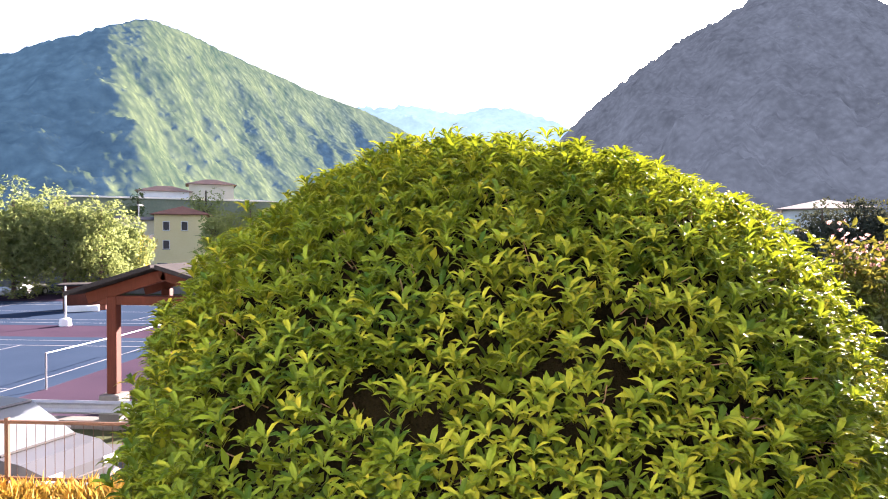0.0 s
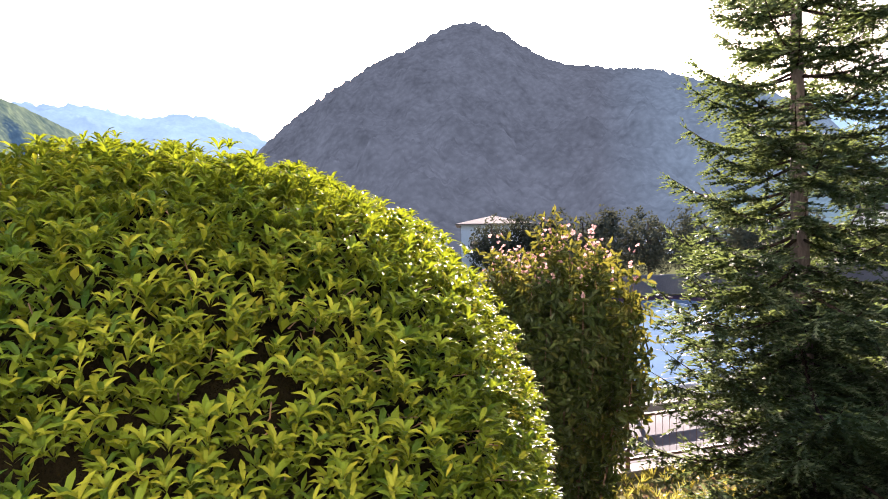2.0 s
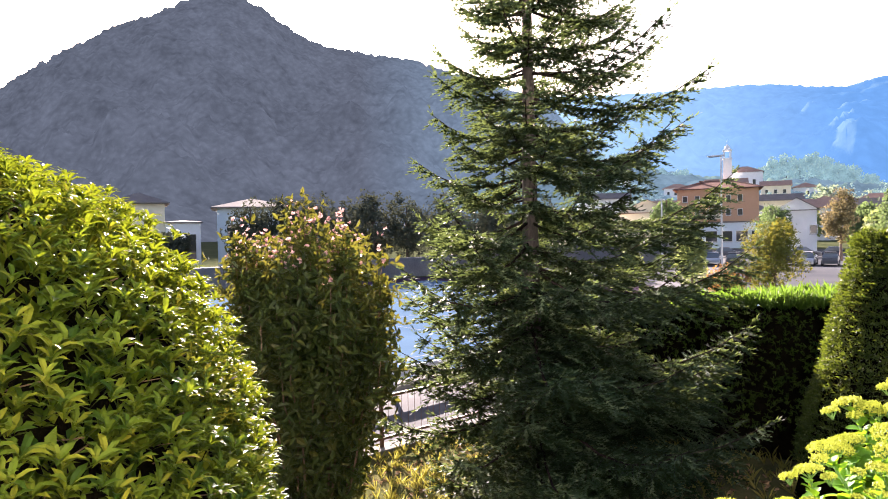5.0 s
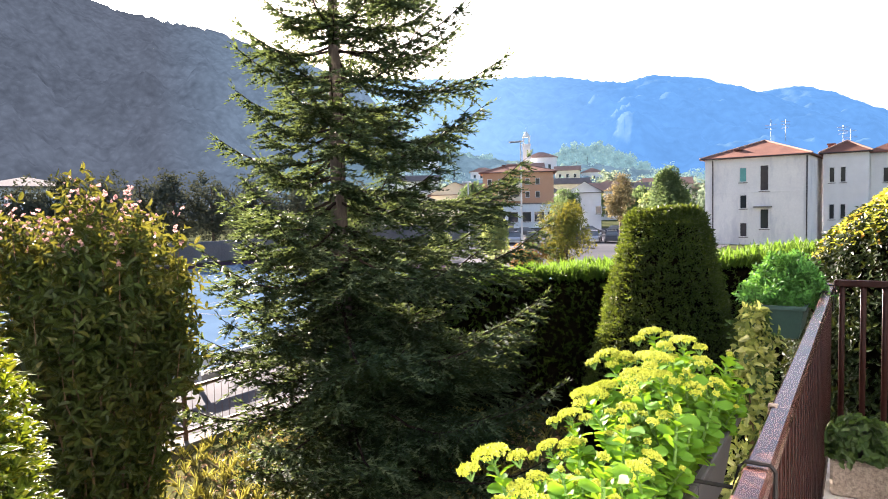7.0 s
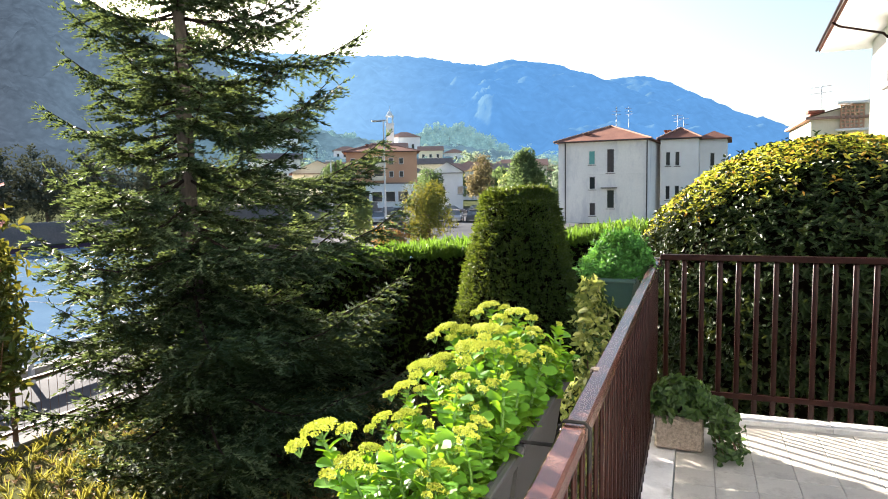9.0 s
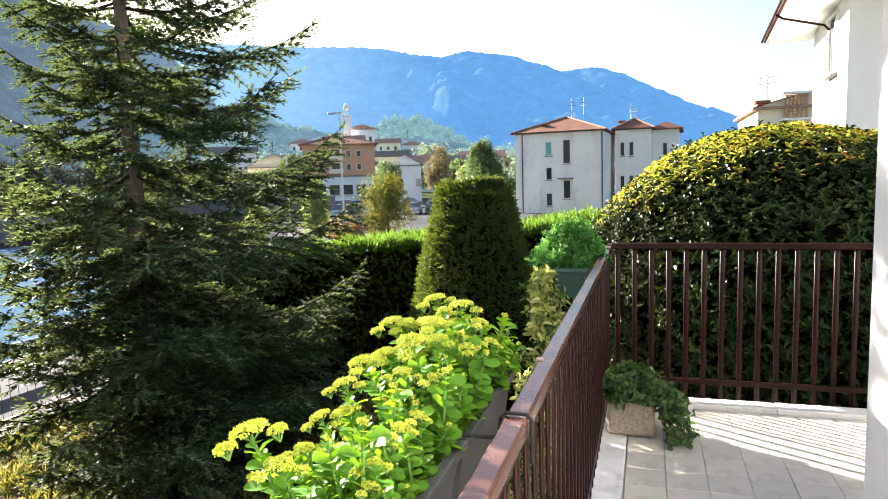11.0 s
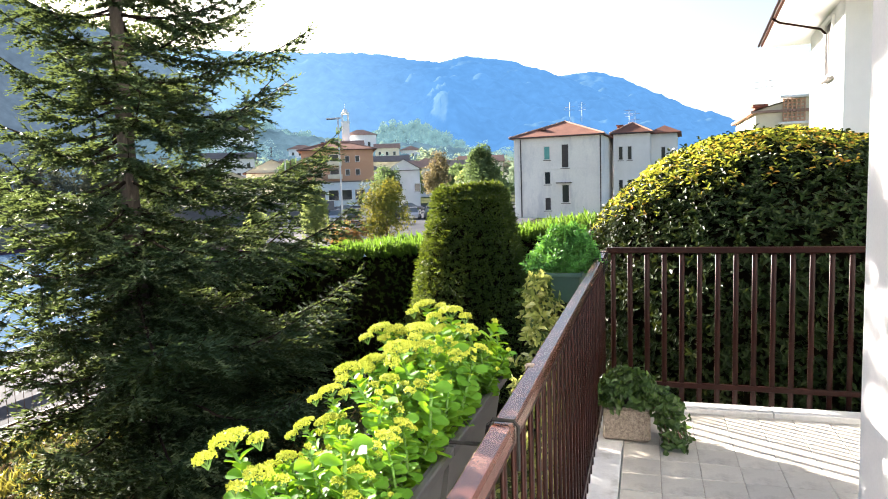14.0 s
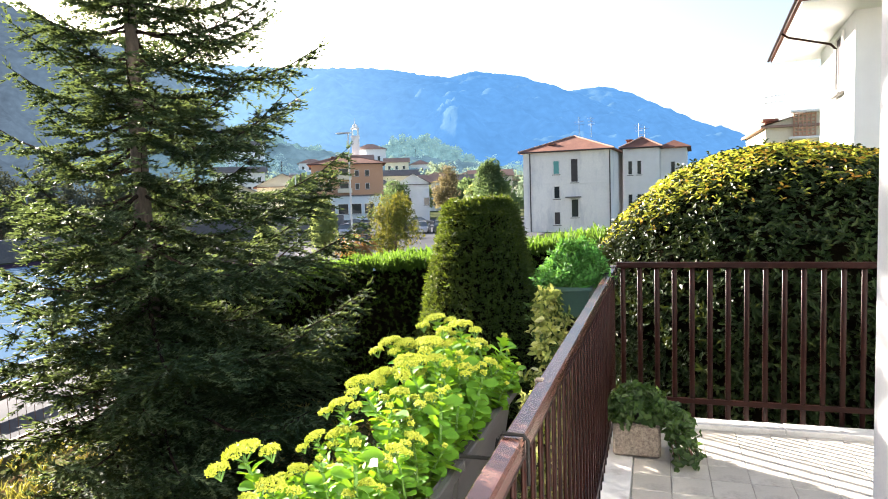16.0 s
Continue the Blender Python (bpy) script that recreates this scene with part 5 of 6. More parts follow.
def hedge(x0, y0, x1, y1, z0, top0, top1, thick, seed, n, label):
    r = np.random.default_rng(seed)
    L = math.hypot(x1 - x0, y1 - y0)
    d = np.array([(x1 - x0) / L, (y1 - y0) / L])
    s = np.array([-d[1], d[0]])
    ob = thing("hedge", (x0, y0, z0), label, "hedge", "garden hedges")
    T = Matrix.Translation((x0, y0, 0)) @ Matrix.Rotation(math.atan2(d[1], d[0]), 4, "Z")
    h = thick / 2 - 0.1
    cv = [T @ Vector((a, b, c)) for a, t in ((0.05, top0), (L - 0.05, top1)) for b, c in ((-h, z0), (-h, t - 0.06), (h, t - 0.06), (h, z0))]
    # sloped near-black block gives the hedge its inner shade
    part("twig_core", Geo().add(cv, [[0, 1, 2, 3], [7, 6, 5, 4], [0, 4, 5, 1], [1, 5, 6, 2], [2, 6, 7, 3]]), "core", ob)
    u, which = r.uniform(0, L, n), r.random(n)
    tz = top0 + (top1 - top0) * u / L
    face = which < 0.5
    w = np.where(face, np.where(r.random(n) < 0.75, -1, 1) * thick / 2, r.uniform(-thick / 2, thick / 2, n))
    z = np.where(face, z0 + 0.5 + (tz - z0 - 0.5) * r.random(n), tz)
    p = np.stack([x0 + d[0] * u + s[0] * w, y0 + d[1] * u + s[1] * w, z], 1)
    p += r.normal(0, 0.035, p.shape) + (0.05 * fbm(p, 3))[:, None] * [0, 0, 1]
    nor = np.stack([s[0] * np.sign(w) * face, s[1] * np.sign(w) * face, 0.4 + 1.2 * ~face], 1)
    tv, tf = spray_whorl(6, 0.13, 0.018, 1.05, 8)
    part("foliage", Geo().fan(tv, tf, scaled(turns(nor + r.normal(0, 0.3, nor.shape), r.uniform(0, 6.28, n)), np.where(face, r.uniform(0.5, 0.9, n), r.uniform(0.8, 1.7, n))), p), "hedge_leaf", ob, kind="stuff")


hedge(-8.0, 8.0, -0.4, 10.0, GARDEN, 0.15, 0.82, 1.0, 15, 11000, "dense dark conifer hedge with fresh green tips")


def tree(name, x, y, z0, h, rx, material, seed, label, leaf_size=0.25, n=1300, trunk=0.25, squash=1.0, bark="bark", cone=0.0):
    """Tapered trunk, limbs, and clumps of leaves in an uneven crown."""
    r = np.random.default_rng(seed)
    ob = thing(name, (x, y, z0), label, "tree")
    base = z0 + h * trunk
    wood = Geo().tube([(x, y, z0 - 0.1), (x, y, base), (x, y, z0 + h * 0.85)], [0.035 * h * 0.7, 0.025 * h * 0.7, 0.01 * h], 7)
    cz, rz = (base + z0 + h) / 2, (z0 + h - base) / 2 * squash
    clumps = []
    for k in range(26):
        d = r.normal(0, 1, 3)
        d /= np.linalg.norm(d)
        q = r.uniform(0.45, 0.95)
        c = np.array([x + rx * d[0] * q * 0.85, y + rx * d[1] * q * 0.85, cz + rz * d[2] * q * 0.9])
        taper = 1 - cone * min(1, max(0, (c[2] - base) / (z0 + h - base)))
        c[:2] = [x, y] + (c[:2] - [x, y]) * taper
        clumps.append((c, r.uniform(0.28, 0.5) * rx * (0.35 + 0.65 * taper)))
        wood.tube([(x, y, min(c[2], cz)), c], [0.02 * h * 0.35, 0.01], 4, False)
    part("trunk", wood, bark, ob)
    loc = []
    for c, cr in clumps:
        m = n // 26
        d = r.normal(0, 1, (m, 3))
        d /= np.linalg.norm(d, axis=1, keepdims=True)
        loc.append(c + d * cr * r.uniform(0.6, 1.05, (m, 1)) * [1, 1, min(1.3, rz / rx)])
    loc = np.concatenate(loc)
    nor = loc - [x, y, cz] + r.normal(0, 0.5 * rx, loc.shape)
    tv, tf = spray_whorl(3, leaf_size, leaf_size * 0.6, 0.3, seed, 0.05)
    part("crown", Geo().fan(tv, tf, scaled(turns(nor, r.uniform(0, 6.28, len(loc))), r.uniform(0.6, 1.3, len(loc))), loc), material, ob, kind="stuff")
    return ob


def at(az, dist):
    return -math.sin(radians(az)) * dist, math.cos(radians(az)) * dist


# trees between the garden and the town
tree("young_tree", -21.3, 39.1, ROAD, 5.0, 1.45, "tree_light", 31, "light green young tree at the roadside", 0.18, 2600, 0.02, cone=0.7)
tree("young_tree", -24.7, 37.1, ROAD, 3.6, 1.2, "tree_light", 32, "small light green young tree at the roadside", 0.18, 1900, 0.02, cone=0.6)
tree("round_tree", -17.1, 41.3, ROAD, 4.75, 1.95, "tree_olive", 33, "rounded dense olive-green tree behind the hedge", 0.15, 4200, 0.05)
tree("rusty_shrub", -17.6, 36.0, ROAD, 2.3, 1.3, "tree_rust", 34, "low rust-brown shrub behind the hedge", 0.15, 900, 0.05)
tree("conical_tree", -14.4, 58, ROAD, 8.4, 3.7, "tree_dark", 35, "dark green conical tree before the houses", 0.22, 5200, 0.05, cone=0.8)
tree("dark_tree", *at(30.1, 92), ROAD, 9.6, 2.5, "tree_dark", 37, "dark round tree beside the flats", 0.35, 1500, 0.15)
tree("dark_tree", *at(22.2, 125), ROAD, 8.5, 3.2, "tree_dark", 38, "dark round tree beside the flats", 0.4, 1400, 0.15)
tree("dark_tree", *at(17.7, 95), ROAD, 8.7, 2.2, "tree_brown", 39, "brownish round tree beside the houses", 0.35, 1400, 0.15)
# beyond 240 m haze goes into the leaf colour, beyond 370 m into glow
for k, (az, dist, h, rr) in enumerate([(18.6, 270, 20, 7), (15.6, 200, 12, 5), (14.6, 150, 9, 4), (13.3, 110, 7, 3.5), (16.1, 330, 20, 8), (29.6, 390, 21, 7), (25.6, 380, 18, 7), (24.0, 400, 21, 8), (22.3, 380, 24, 8), (23.2, 200, 9, 4), (19.9, 220, 10, 5), (16.6, 190, 9, 4), (28.9, 230, 9, 5), (36, 380, 28, 10), (12.0, 300, 17, 8), (10.5, 260, 13, 6), (24.5, 260, 13, 6), (28.3, 280, 13, 6), (31.5, 330, 20, 9), (33.5, 350, 22, 10), (31.4, 405, 35, 9), (32.6, 400, 34, 9), (33.8, 405, 35, 9), (35.0, 400, 34, 9), (36.2, 405, 36, 9), (14.6, 375, 26, 9), (13.2, 380, 27, 10), (11.6, 375, 24, 10), (9.8, 380, 22, 9), (17.2, 372, 24, 8), (8.0, 375, 20, 9)]):
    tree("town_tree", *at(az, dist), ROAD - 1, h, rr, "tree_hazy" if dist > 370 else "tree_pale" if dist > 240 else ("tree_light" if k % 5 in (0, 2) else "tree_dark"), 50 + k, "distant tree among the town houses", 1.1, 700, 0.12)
# row of round trees on the brow of the town hill
for k, (az, top) in enumerate([(22.7, 4.9), (21.9, 5.3), (21.0, 5.5), (20.1, 5.2), (19.3, 5.55), (18.5, 5.2), (17.6, 4.6), (16.6, 4.3), (15.6, 3.9), (28.6, 5.0), (31.6, 5.8), (33.6, 6.2), (35.2, 6.3), (30.2, 5.0)]):
    zt = 1.6 + 535 * math.tan(radians(top))
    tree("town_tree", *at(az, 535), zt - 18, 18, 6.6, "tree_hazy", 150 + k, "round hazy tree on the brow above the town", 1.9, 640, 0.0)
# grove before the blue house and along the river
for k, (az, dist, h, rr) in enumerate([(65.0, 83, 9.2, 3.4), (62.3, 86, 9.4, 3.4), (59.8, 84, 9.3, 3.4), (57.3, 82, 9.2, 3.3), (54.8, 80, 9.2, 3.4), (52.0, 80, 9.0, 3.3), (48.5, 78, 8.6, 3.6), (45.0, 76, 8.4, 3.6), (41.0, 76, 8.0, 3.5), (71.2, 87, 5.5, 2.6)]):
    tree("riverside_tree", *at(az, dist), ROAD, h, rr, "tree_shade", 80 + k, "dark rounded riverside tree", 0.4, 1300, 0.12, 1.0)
# south side
for k, (az, dist, h, rr) in enumerate([(130.5, 58, 8.2, 3.0), (127.6, 60, 8.6, 2.7), (124.4, 60, 8.6, 3.0), (122.0, 60, 8.0, 2.6), (120.4, 63, 6.6, 2.2)]):
    tree("park_tree", *at(az, dist), ROAD, h, rr, "tree_park", 100 + k, "pale sunlit park tree beyond the courts", 0.24, 4200, 0.02)
tree("yellow_tree", *at(118.9, 95), ROAD, 6.2, 1.6, "tree_yellow", 111, "small yellow tree by the car park", 0.3, 700, 0.2)
tree("yellow_tree", *at(119.7, 66), ROAD, 4.4, 1.2, "tree_yellow", 112, "small yellow tree by the park", 0.25, 600, 0.2)
for k, (az, dist, h, rr) in enumerate([(113.6, 120, 8.5, 3.0), (119.0, 190, 17, 4), (114.0, 180, 20, 5), (122.5, 210, 16, 5), (109, 160, 10, 5), (106, 170, 11, 5), (112, 188, 13, 5), (115.5, 192, 12, 5), (117.3, 186, 11.5, 5), (120.6, 192, 12, 5), (123.8, 196, 13, 6), (126, 190, 12, 6), (110.5, 205, 16, 6)]):
    tree("far_tree", *at(az, dist), ROAD, h, rr, ("tree_light", "tree_dark")[k % 2], 120 + k, "tree at the foot of the hill", 0.6, 700, 0.12)

# ---- things on and round the balcony ----


def trough(name, x0, x1, y0, y1, z0, z1, material, label):
    """A tapered window box with a rolled rim and soil."""
    ob = thing(name, ((x0 + x1) / 2, (y0 + y1) / 2, z0), label, "planter", "hanging planters")
    t, k = 0.012, 0.03
    lo = [(x0 + k, y0 + k), (x1 - k, y0 + k), (x1 - k, y1 - k), (x0 + k, y1 - k)]
    hi = [(x0, y0), (x1, y0), (x1, y1), (x0, y1)]
    hi2 = [(x0 + t, y0 + t), (x1 - t, y0 + t), (x1 - t, y1 - t), (x0 + t, y1 - t)]
    lo2 = [(a + (t if a < (x0 + x1) / 2 else -t), b + (t if b < (y0 + y1) / 2 else -t)) for a, b in lo]
    v = [(*p, z0) for p in lo] + [(*p, z1) for p in hi] + [(*p, z1) for p in hi2] + [(*p, z0 + t) for p in lo2]
    f = [[3, 2, 1, 0], [12, 13, 14, 15]]
    for a in range(4):
        b = (a + 1) % 4
        f += [[a, b, 4 + b, 4 + a], [4 + a, 4 + b, 8 + b, 8 + a], [8 + a, 8 + b, 12 + b, 12 + a]]
    body = part("box", Geo().add(v, f), material, ob)
    w = 0.012
    part("rim", Geo().box(x0 - w, x0 + 0.004, y0 - w, y1 + w, z1 - 0.02, z1 + 0.004, 0.003).box(x1 - 0.004, x1 + w, y0 - w, y1 + w, z1 - 0.02, z1 + 0.004, 0.003).box(x0, x1, y0 - w, y0 + 0.004, z1 - 0.02, z1 + 0.004, 0.003).box(x0, x1, y1 - 0.004, y1 + w, z1 - 0.02, z1 + 0.004, 0.003), material, ob)
    part("soil", Geo().box(x0 + t + 0.002, x1 - t - 0.002, y0 + t + 0.002, y1 - t - 0.002, z1 - 0.06, z1 - 0.03), "potting_soil", ob)
    return ob


trough("flower_trough", -0.76, -0.57, 0.17, 0.705, 0.78, 0.985, "trough_grey", "long dark grey plastic trough hung outside the railing")
trough("flower_trough", -0.76, -0.57, 0.73, 1.265, 0.78, 0.985, "trough_grey", "long dark grey plastic trough hung outside the railing")
trough("green_trough", -0.78, -0.55, 3.42, 4.0, 0.80, 0.98, "trough_green", "short dark green plastic trough hung near the corner")


def hook(y, z=0.985, x=-0.76):
    ob = thing("planter_hook", (RX, y, 1.05), "black wire hook over the handrail", "hook", "planter hooks")
    part("wire", Geo().tube([(RX + 0.031, y, 0.95), (RX + 0.031, y, 1.045), (RX + 0.022, y, 1.056), (RX - 0.022, y, 1.056), (RX - 0.032, y, 1.045), (RX - 0.045, y, z + 0.015), (x - 0.01, y, z + 0.012), (x - 0.012, y, z - 0.13)], 0.0042, 6), "black_wire", ob)


for y in (0.715,):
    hook(y)
hook(3.55, 0.985, -0.79)
hook(3.9, 0.985, -0.79)
tab = thing("rail_clip", (RX, 1.15, 1.05), "small worn metal clip on the handrail joint", "clip")
part("clip", Geo().box(RX - 0.028, RX - 0.008, 1.14, 1.165, 1.049, 1.053, 0.001).box(RX - 0.03, RX - 0.0255, 1.14, 1.165, 1.03, 1.053, 0.001), "aggregate", tab)

# stonecrop: four plants built once, then copied along the troughs
fleshy = []
for s in range(3):
    v = []
    for i, (u, w) in enumerate([(0, 0.12), (0.3, 0.6), (0.6, 1.0), (0.85, 0.8), (1, 0.25)]):
        zc = 0.16 * math.sin(u * 2.2) - 0.12 * u
        for side in (-1, 0, 1):
            v.append((u * 0.062, side * w * 0.027, 0.062 * zc + 0.006 * abs(side)))
    f = [[3 * i + a, 3 * i + a + 1, 3 * i + a + 4, 3 * i + a + 3] for i in range(4) for a in range(2)]
    me = Geo().add(np.array(v) * (0.85 + 0.2 * s), f).mesh("leaf", smooth=True)
    me.materials.append(M["sedum_leaf"])
    fleshy.append(me)


def stonecrop(seed, height, lean, bloom):
    r = np.random.default_rng(seed)
    ob = thing("stonecrop", (0, 0, 0), "fleshy pale green stonecrop with flat yellow-green flower heads", "plant", "stonecrop in the troughs")
    pts = [np.array([lean[0] * s**1.6, lean[1] * s**1.6, height * s]) for s in np.linspace(0, 1, 6)]
    part("stem", Geo().tube(pts, [0.006, 0.006, 0.0055, 0.005, 0.0045, 0.004], 6), "sedum_stem", ob)
    for k in range(32):
        s = 0.06 + 0.9 * k / 32
        i = min(int(s * 5), 4)
        p = pts[i] + (pts[i + 1] - pts[i]) * (s * 5 - i)
        a, up = 2.4 * k + r.normal(0, 0.2), r.uniform(0.1, 0.7)
        m = Matrix.Translation(Vector(p)) @ Matrix.Rotation(a, 4, "Z") @ Matrix.Rotation(-up, 4, "Y") @ Matrix.Rotation(r.normal(0, 0.3), 4, "X") @ Matrix.Scale(r.uniform(0.7, 1.1) * (1.0 - 0.3 * s), 4)
        piece("leaf", fleshy[k % 3], ob, m)
    heads = [(pts[-1], bloom), (pts[-1] + np.array([0.045, 0.03, -0.02]), bloom * 0.55), (pts[-1] + np.array([-0.03, -0.05, -0.015]), bloom * 0.6)] if bloom > 0.02 else [(pts[-1] + np.array([0, 0, -0.008]), bloom)]
    bud = np.array([(0, 0, 0.0034), (0.0026, 0, -0.001), (-0.0013, 0.0023, -0.001), (-0.0013, -0.0023, -0.001)])
    bf = [(0, 1, 2), (0, 2, 3), (0, 3, 1)]
    stalks = Geo()
    for c, rad in heads:
        g = Geo()
        n = int(620 * (rad / 0.045) ** 2) + 24
        q, a = rad * np.sqrt(r.random(n)), r.uniform(0, 6.28, n)
        loc = np.stack([c[0] + q * np.cos(a), c[1] + q * np.sin(a), c[2] + 0.012 + 0.34 * rad * (1 - (q / rad) ** 2) + 0.004 * np.sin(7 * a) * (q / rad) + r.normal(0, 0.0025, n)], 1)
        g.fan(bud, bf, scaled(turns(r.normal(0, 0.4, (n, 3)) + [0, 0, 1], r.uniform(0, 6, n)), r.uniform(0.8, 1.6, n)), loc)
        for k in range(9):
            b = 6.28 * k / 9
            stalks.tube([c - [0, 0, 0.014], c + np.array([0.6 * rad * math.cos(b), 0.6 * rad * math.sin(b), 0.008])], 0.0014, 4, False)
        part("flower_head", g, "sedum_flower", ob)
    part("flower_stalk", stalks, "sedum_stem", ob)
    return ob


plants = [stonecrop(201, 0.31, (-0.05, 0.02), 0.043), stonecrop(202, 0.26, (-0.09, -0.03), 0.037), stonecrop(203, 0.26, (-0.04, 0.04), 0.012), stonecrop(204, 0.19, (0.03, -0.03), 0.01), stonecrop(205, 0.23, (-0.07, 0.05), 0.009)]
sr = np.random.default_rng(77)
slot = 0
for y in np.arange(0.27, 1.29, 0.04):
    for x in (-0.71, -0.655, -0.605):
        k = int(sr.choice([0, 0, 1, 2, 4])) if x < -0.7 else int(sr.choice([0, 1, 1, 2, 3, 4] if x < -0.65 else [1, 1, 2, 3, 4]))
        s = sr.uniform(0.75, 1.02) * (0.8 + 0.32 * min(1.0, max(0.0, (y - 0.3) / 0.7))) 
        lean_out = 16 if x < -0.7 else (3 if x < -0.65 else -12)
        m = pose(x + sr.normal(0, 0.012), y + sr.normal(0, 0.02), 0.955, sr.normal(0, 5), -lean_out + sr.normal(0, 5), sr.normal(0, 25)) @ Matrix.Scale(s, 4)
        if slot < 5:
            plants[slot].matrix_basis = m
        else:
            copy_thing(plants[k], m)
        slot += 1

# feathery plant and the climber below it
fr = np.random.default_rng(5)
fp = thing("feathery_plant", (-0.66, 3.7, 0.95), "soft bright green feathery plant in a hanging trough", "plant")
n = 1700
d = fr.normal(0, 1, (n, 3))
d /= np.linalg.norm(d, axis=1, keepdims=True)
d[:, 2] = np.abs(d[:, 2])
q = fr.uniform(0.35, 1, n) ** 0.5 * (1 + 0.45 * fbm(d, 4.5))
loc = np.array([-0.67, 3.68, 0.97]) + d * q[:, None] * [0.18, 0.25, 0.215]
part("foliage", Geo().fan(*spray_whorl(8, 0.036, 0.014, 0.45, 9, 0.05), scaled(turns(d + [0, 0, 0.6] + fr.normal(0, 0.4, d.shape), fr.uniform(0, 6.28, n)), fr.uniform(0.7, 1.3, n)), loc), "feathery", fp, kind="stuff")
st = Geo()
for k in range(40):
    e = np.array([-0.67, 3.68, 0.97]) + d[k] * [0.15, 0.2, 0.18]
    st.tube([(-0.67 + 0.05 * d[k, 0], 3.68 + 0.2 * d[k, 1], 0.95), e], 0.003, 4, False)
part("stem_mass", st, "sedum_stem", fp, kind="stuff")
cl = thing("variegated_climber", (-0.82, 3.4, GARDEN), "yellow-edged variegated climber outside the railing", "climber")
n = 800
z = 0.95 - 2.4 * fr.random(n) ** 1.3
a = fr.uniform(0, 6.28, n)
w = (0.03 + 0.2 * np.clip((0.95 - z) / 1.1, 0, 1.2)) * (1 + 0.35 * np.sin(3 * a + 9 * z) + 0.25 * np.sin(2 * a - 14 * z))
loc = np.stack([-0.795 + w * 0.9 * np.cos(a) * fr.uniform(0.3, 1.2, n), 3.36 + w * 1.3 * np.sin(a) * fr.uniform(0.5, 1, n), z], 1)
part("foliage", Geo().fan(*whorl(4, 0.045, 0.03, 0.3, 10, droop=0.2), scaled(turns(np.stack([np.cos(a), np.sin(a), np.full(n, 0.6)], 1) + fr.normal(0, 0.4, (n, 3)), fr.uniform(0, 6.28, n)), fr.uniform(0.7, 1.3, n)), loc), "variegated", cl, kind="stuff")
loc2 = loc[::2] + fr.normal(0, 0.03, loc[::2].shape)
part("dark_foliage", Geo().fan(*whorl(4, 0.038, 0.022, 0.3, 12, droop=0.2), scaled(turns(fr.normal(0, 1, loc2.shape), fr.uniform(0, 6.28, len(loc2))), fr.uniform(0.7, 1.3, len(loc2))), loc2), "ivy", cl, "plain dark green leaves", kind="stuff")
part("stem", Geo().tube([(-0.82, 3.36, GARDEN - 0.05), (-0.8, 3.36, 0.2), (-0.82, 3.37, 0.9)], [0.02, 0.015, 0.006], 6), "twig", cl)

# stone planter with ivy on the floor
sp = thing("stone_planter", (-0.28, 3.43, 0.01), "square exposed-aggregate concrete planter on the balcony floor", "planter")
part("pot", Geo().box(-0.42, -0.15, 3.3, 3.57, 0.01, 0.205, 0.014), "aggregate", sp)
part("soil", Geo().box(-0.39, -0.18, 3.33, 3.54, 0.19, 0.212), "potting_soil", sp)
iv = thing("ivy_plant", (-0.22, 3.44, 0.21), "dark green trailing ivy in the stone planter", "plant")
n = 420
d = fr.normal(0, 1, (n, 3))
d /= np.linalg.norm(d, axis=1, keepdims=True)
d[:, 2] = np.abs(d[:, 2])
loc = np.array([-0.28, 3.42, 0.21]) + d * (fr.uniform(0.3, 1, n) ** 0.5)[:, None] * [0.19, 0.17, 0.19]
trail = Geo()
for k in range(7):
    p = np.array([-0.19 + 0.03 * k / 7, 3.31 + 0.03 * k, 0.21])
    line = [p]
    e = np.array([fr.uniform(0.1, 0.24), fr.uniform(-0.22, 0.05), 0])
    for s in np.linspace(0.2, 1, 6):
        line.append(p + np.array([e[0] * s**0.6, e[1] * s**0.6, 0.05 * math.sin(3 * s) - 0.2 * s**1.5]))
    trail.tube(line, 0.003, 4, False)
    for s in range(26):
        i = fr.integers(1, 7)
        loc = np.vstack([loc, line[i] + fr.normal(0, 0.022, 3) + [0, 0, 0.015]])
        d = np.vstack([d, [0.4, -0.4, 0.6]])
loc[:, 2] = np.maximum(loc[:, 2], 0.02)
part("foliage", Geo().fan(*whorl(3, 0.042, 0.036, 0.3, 11, droop=0.25), scaled(turns(d + fr.normal(0, 0.4, d.shape), fr.uniform(0, 6.28, len(d))), fr.uniform(0.7, 1.2, len(d))), loc), "ivy", iv, kind="stuff")
part("runner_mass", trail, "twig", iv, kind="stuff")

# ---- garden fence, car, shelter, barrier ----


def fence(y0, y1, x, z0, h, label):
    ob = thing("iron_fence", (x, y0, z0), label, "fence", "garden fence")
    part("top_rail", Geo().box(x - 0.02, x + 0.02, y0, y1, z0 + h - 0.04, z0 + h, 0.004), "iron", ob)
    part("low_rail", Geo().box(x - 0.02, x + 0.02, y0, y1, z0 + 0.1, z0 + 0.14, 0.004), "iron", ob)
    bar = Geo().tube([(0, 0, 0), (0, 0, h - 0.14)], 0.0038, 6).mesh("bar")
    post = Geo().box(-0.025, 0.025, -0.025, 0.025, 0, h + 0.03, 0.005).mesh("post")
    bar.materials.append(M["iron"])
    post.materials.append(M["iron"])
    for y in np.arange(y0, y1 + 0.01, 2.0):
        piece("post", post, ob, pose(x, y, z0))
    for y in np.arange(y0 + 0.125, y1, 0.125):
        piece("bar", bar, ob, pose(x, y, z0 + 0.1))


fence(-13.0, 3.0, -8.14, GARDEN + 0.12, 0.85, "rusty iron bar fence along the garden's edge")
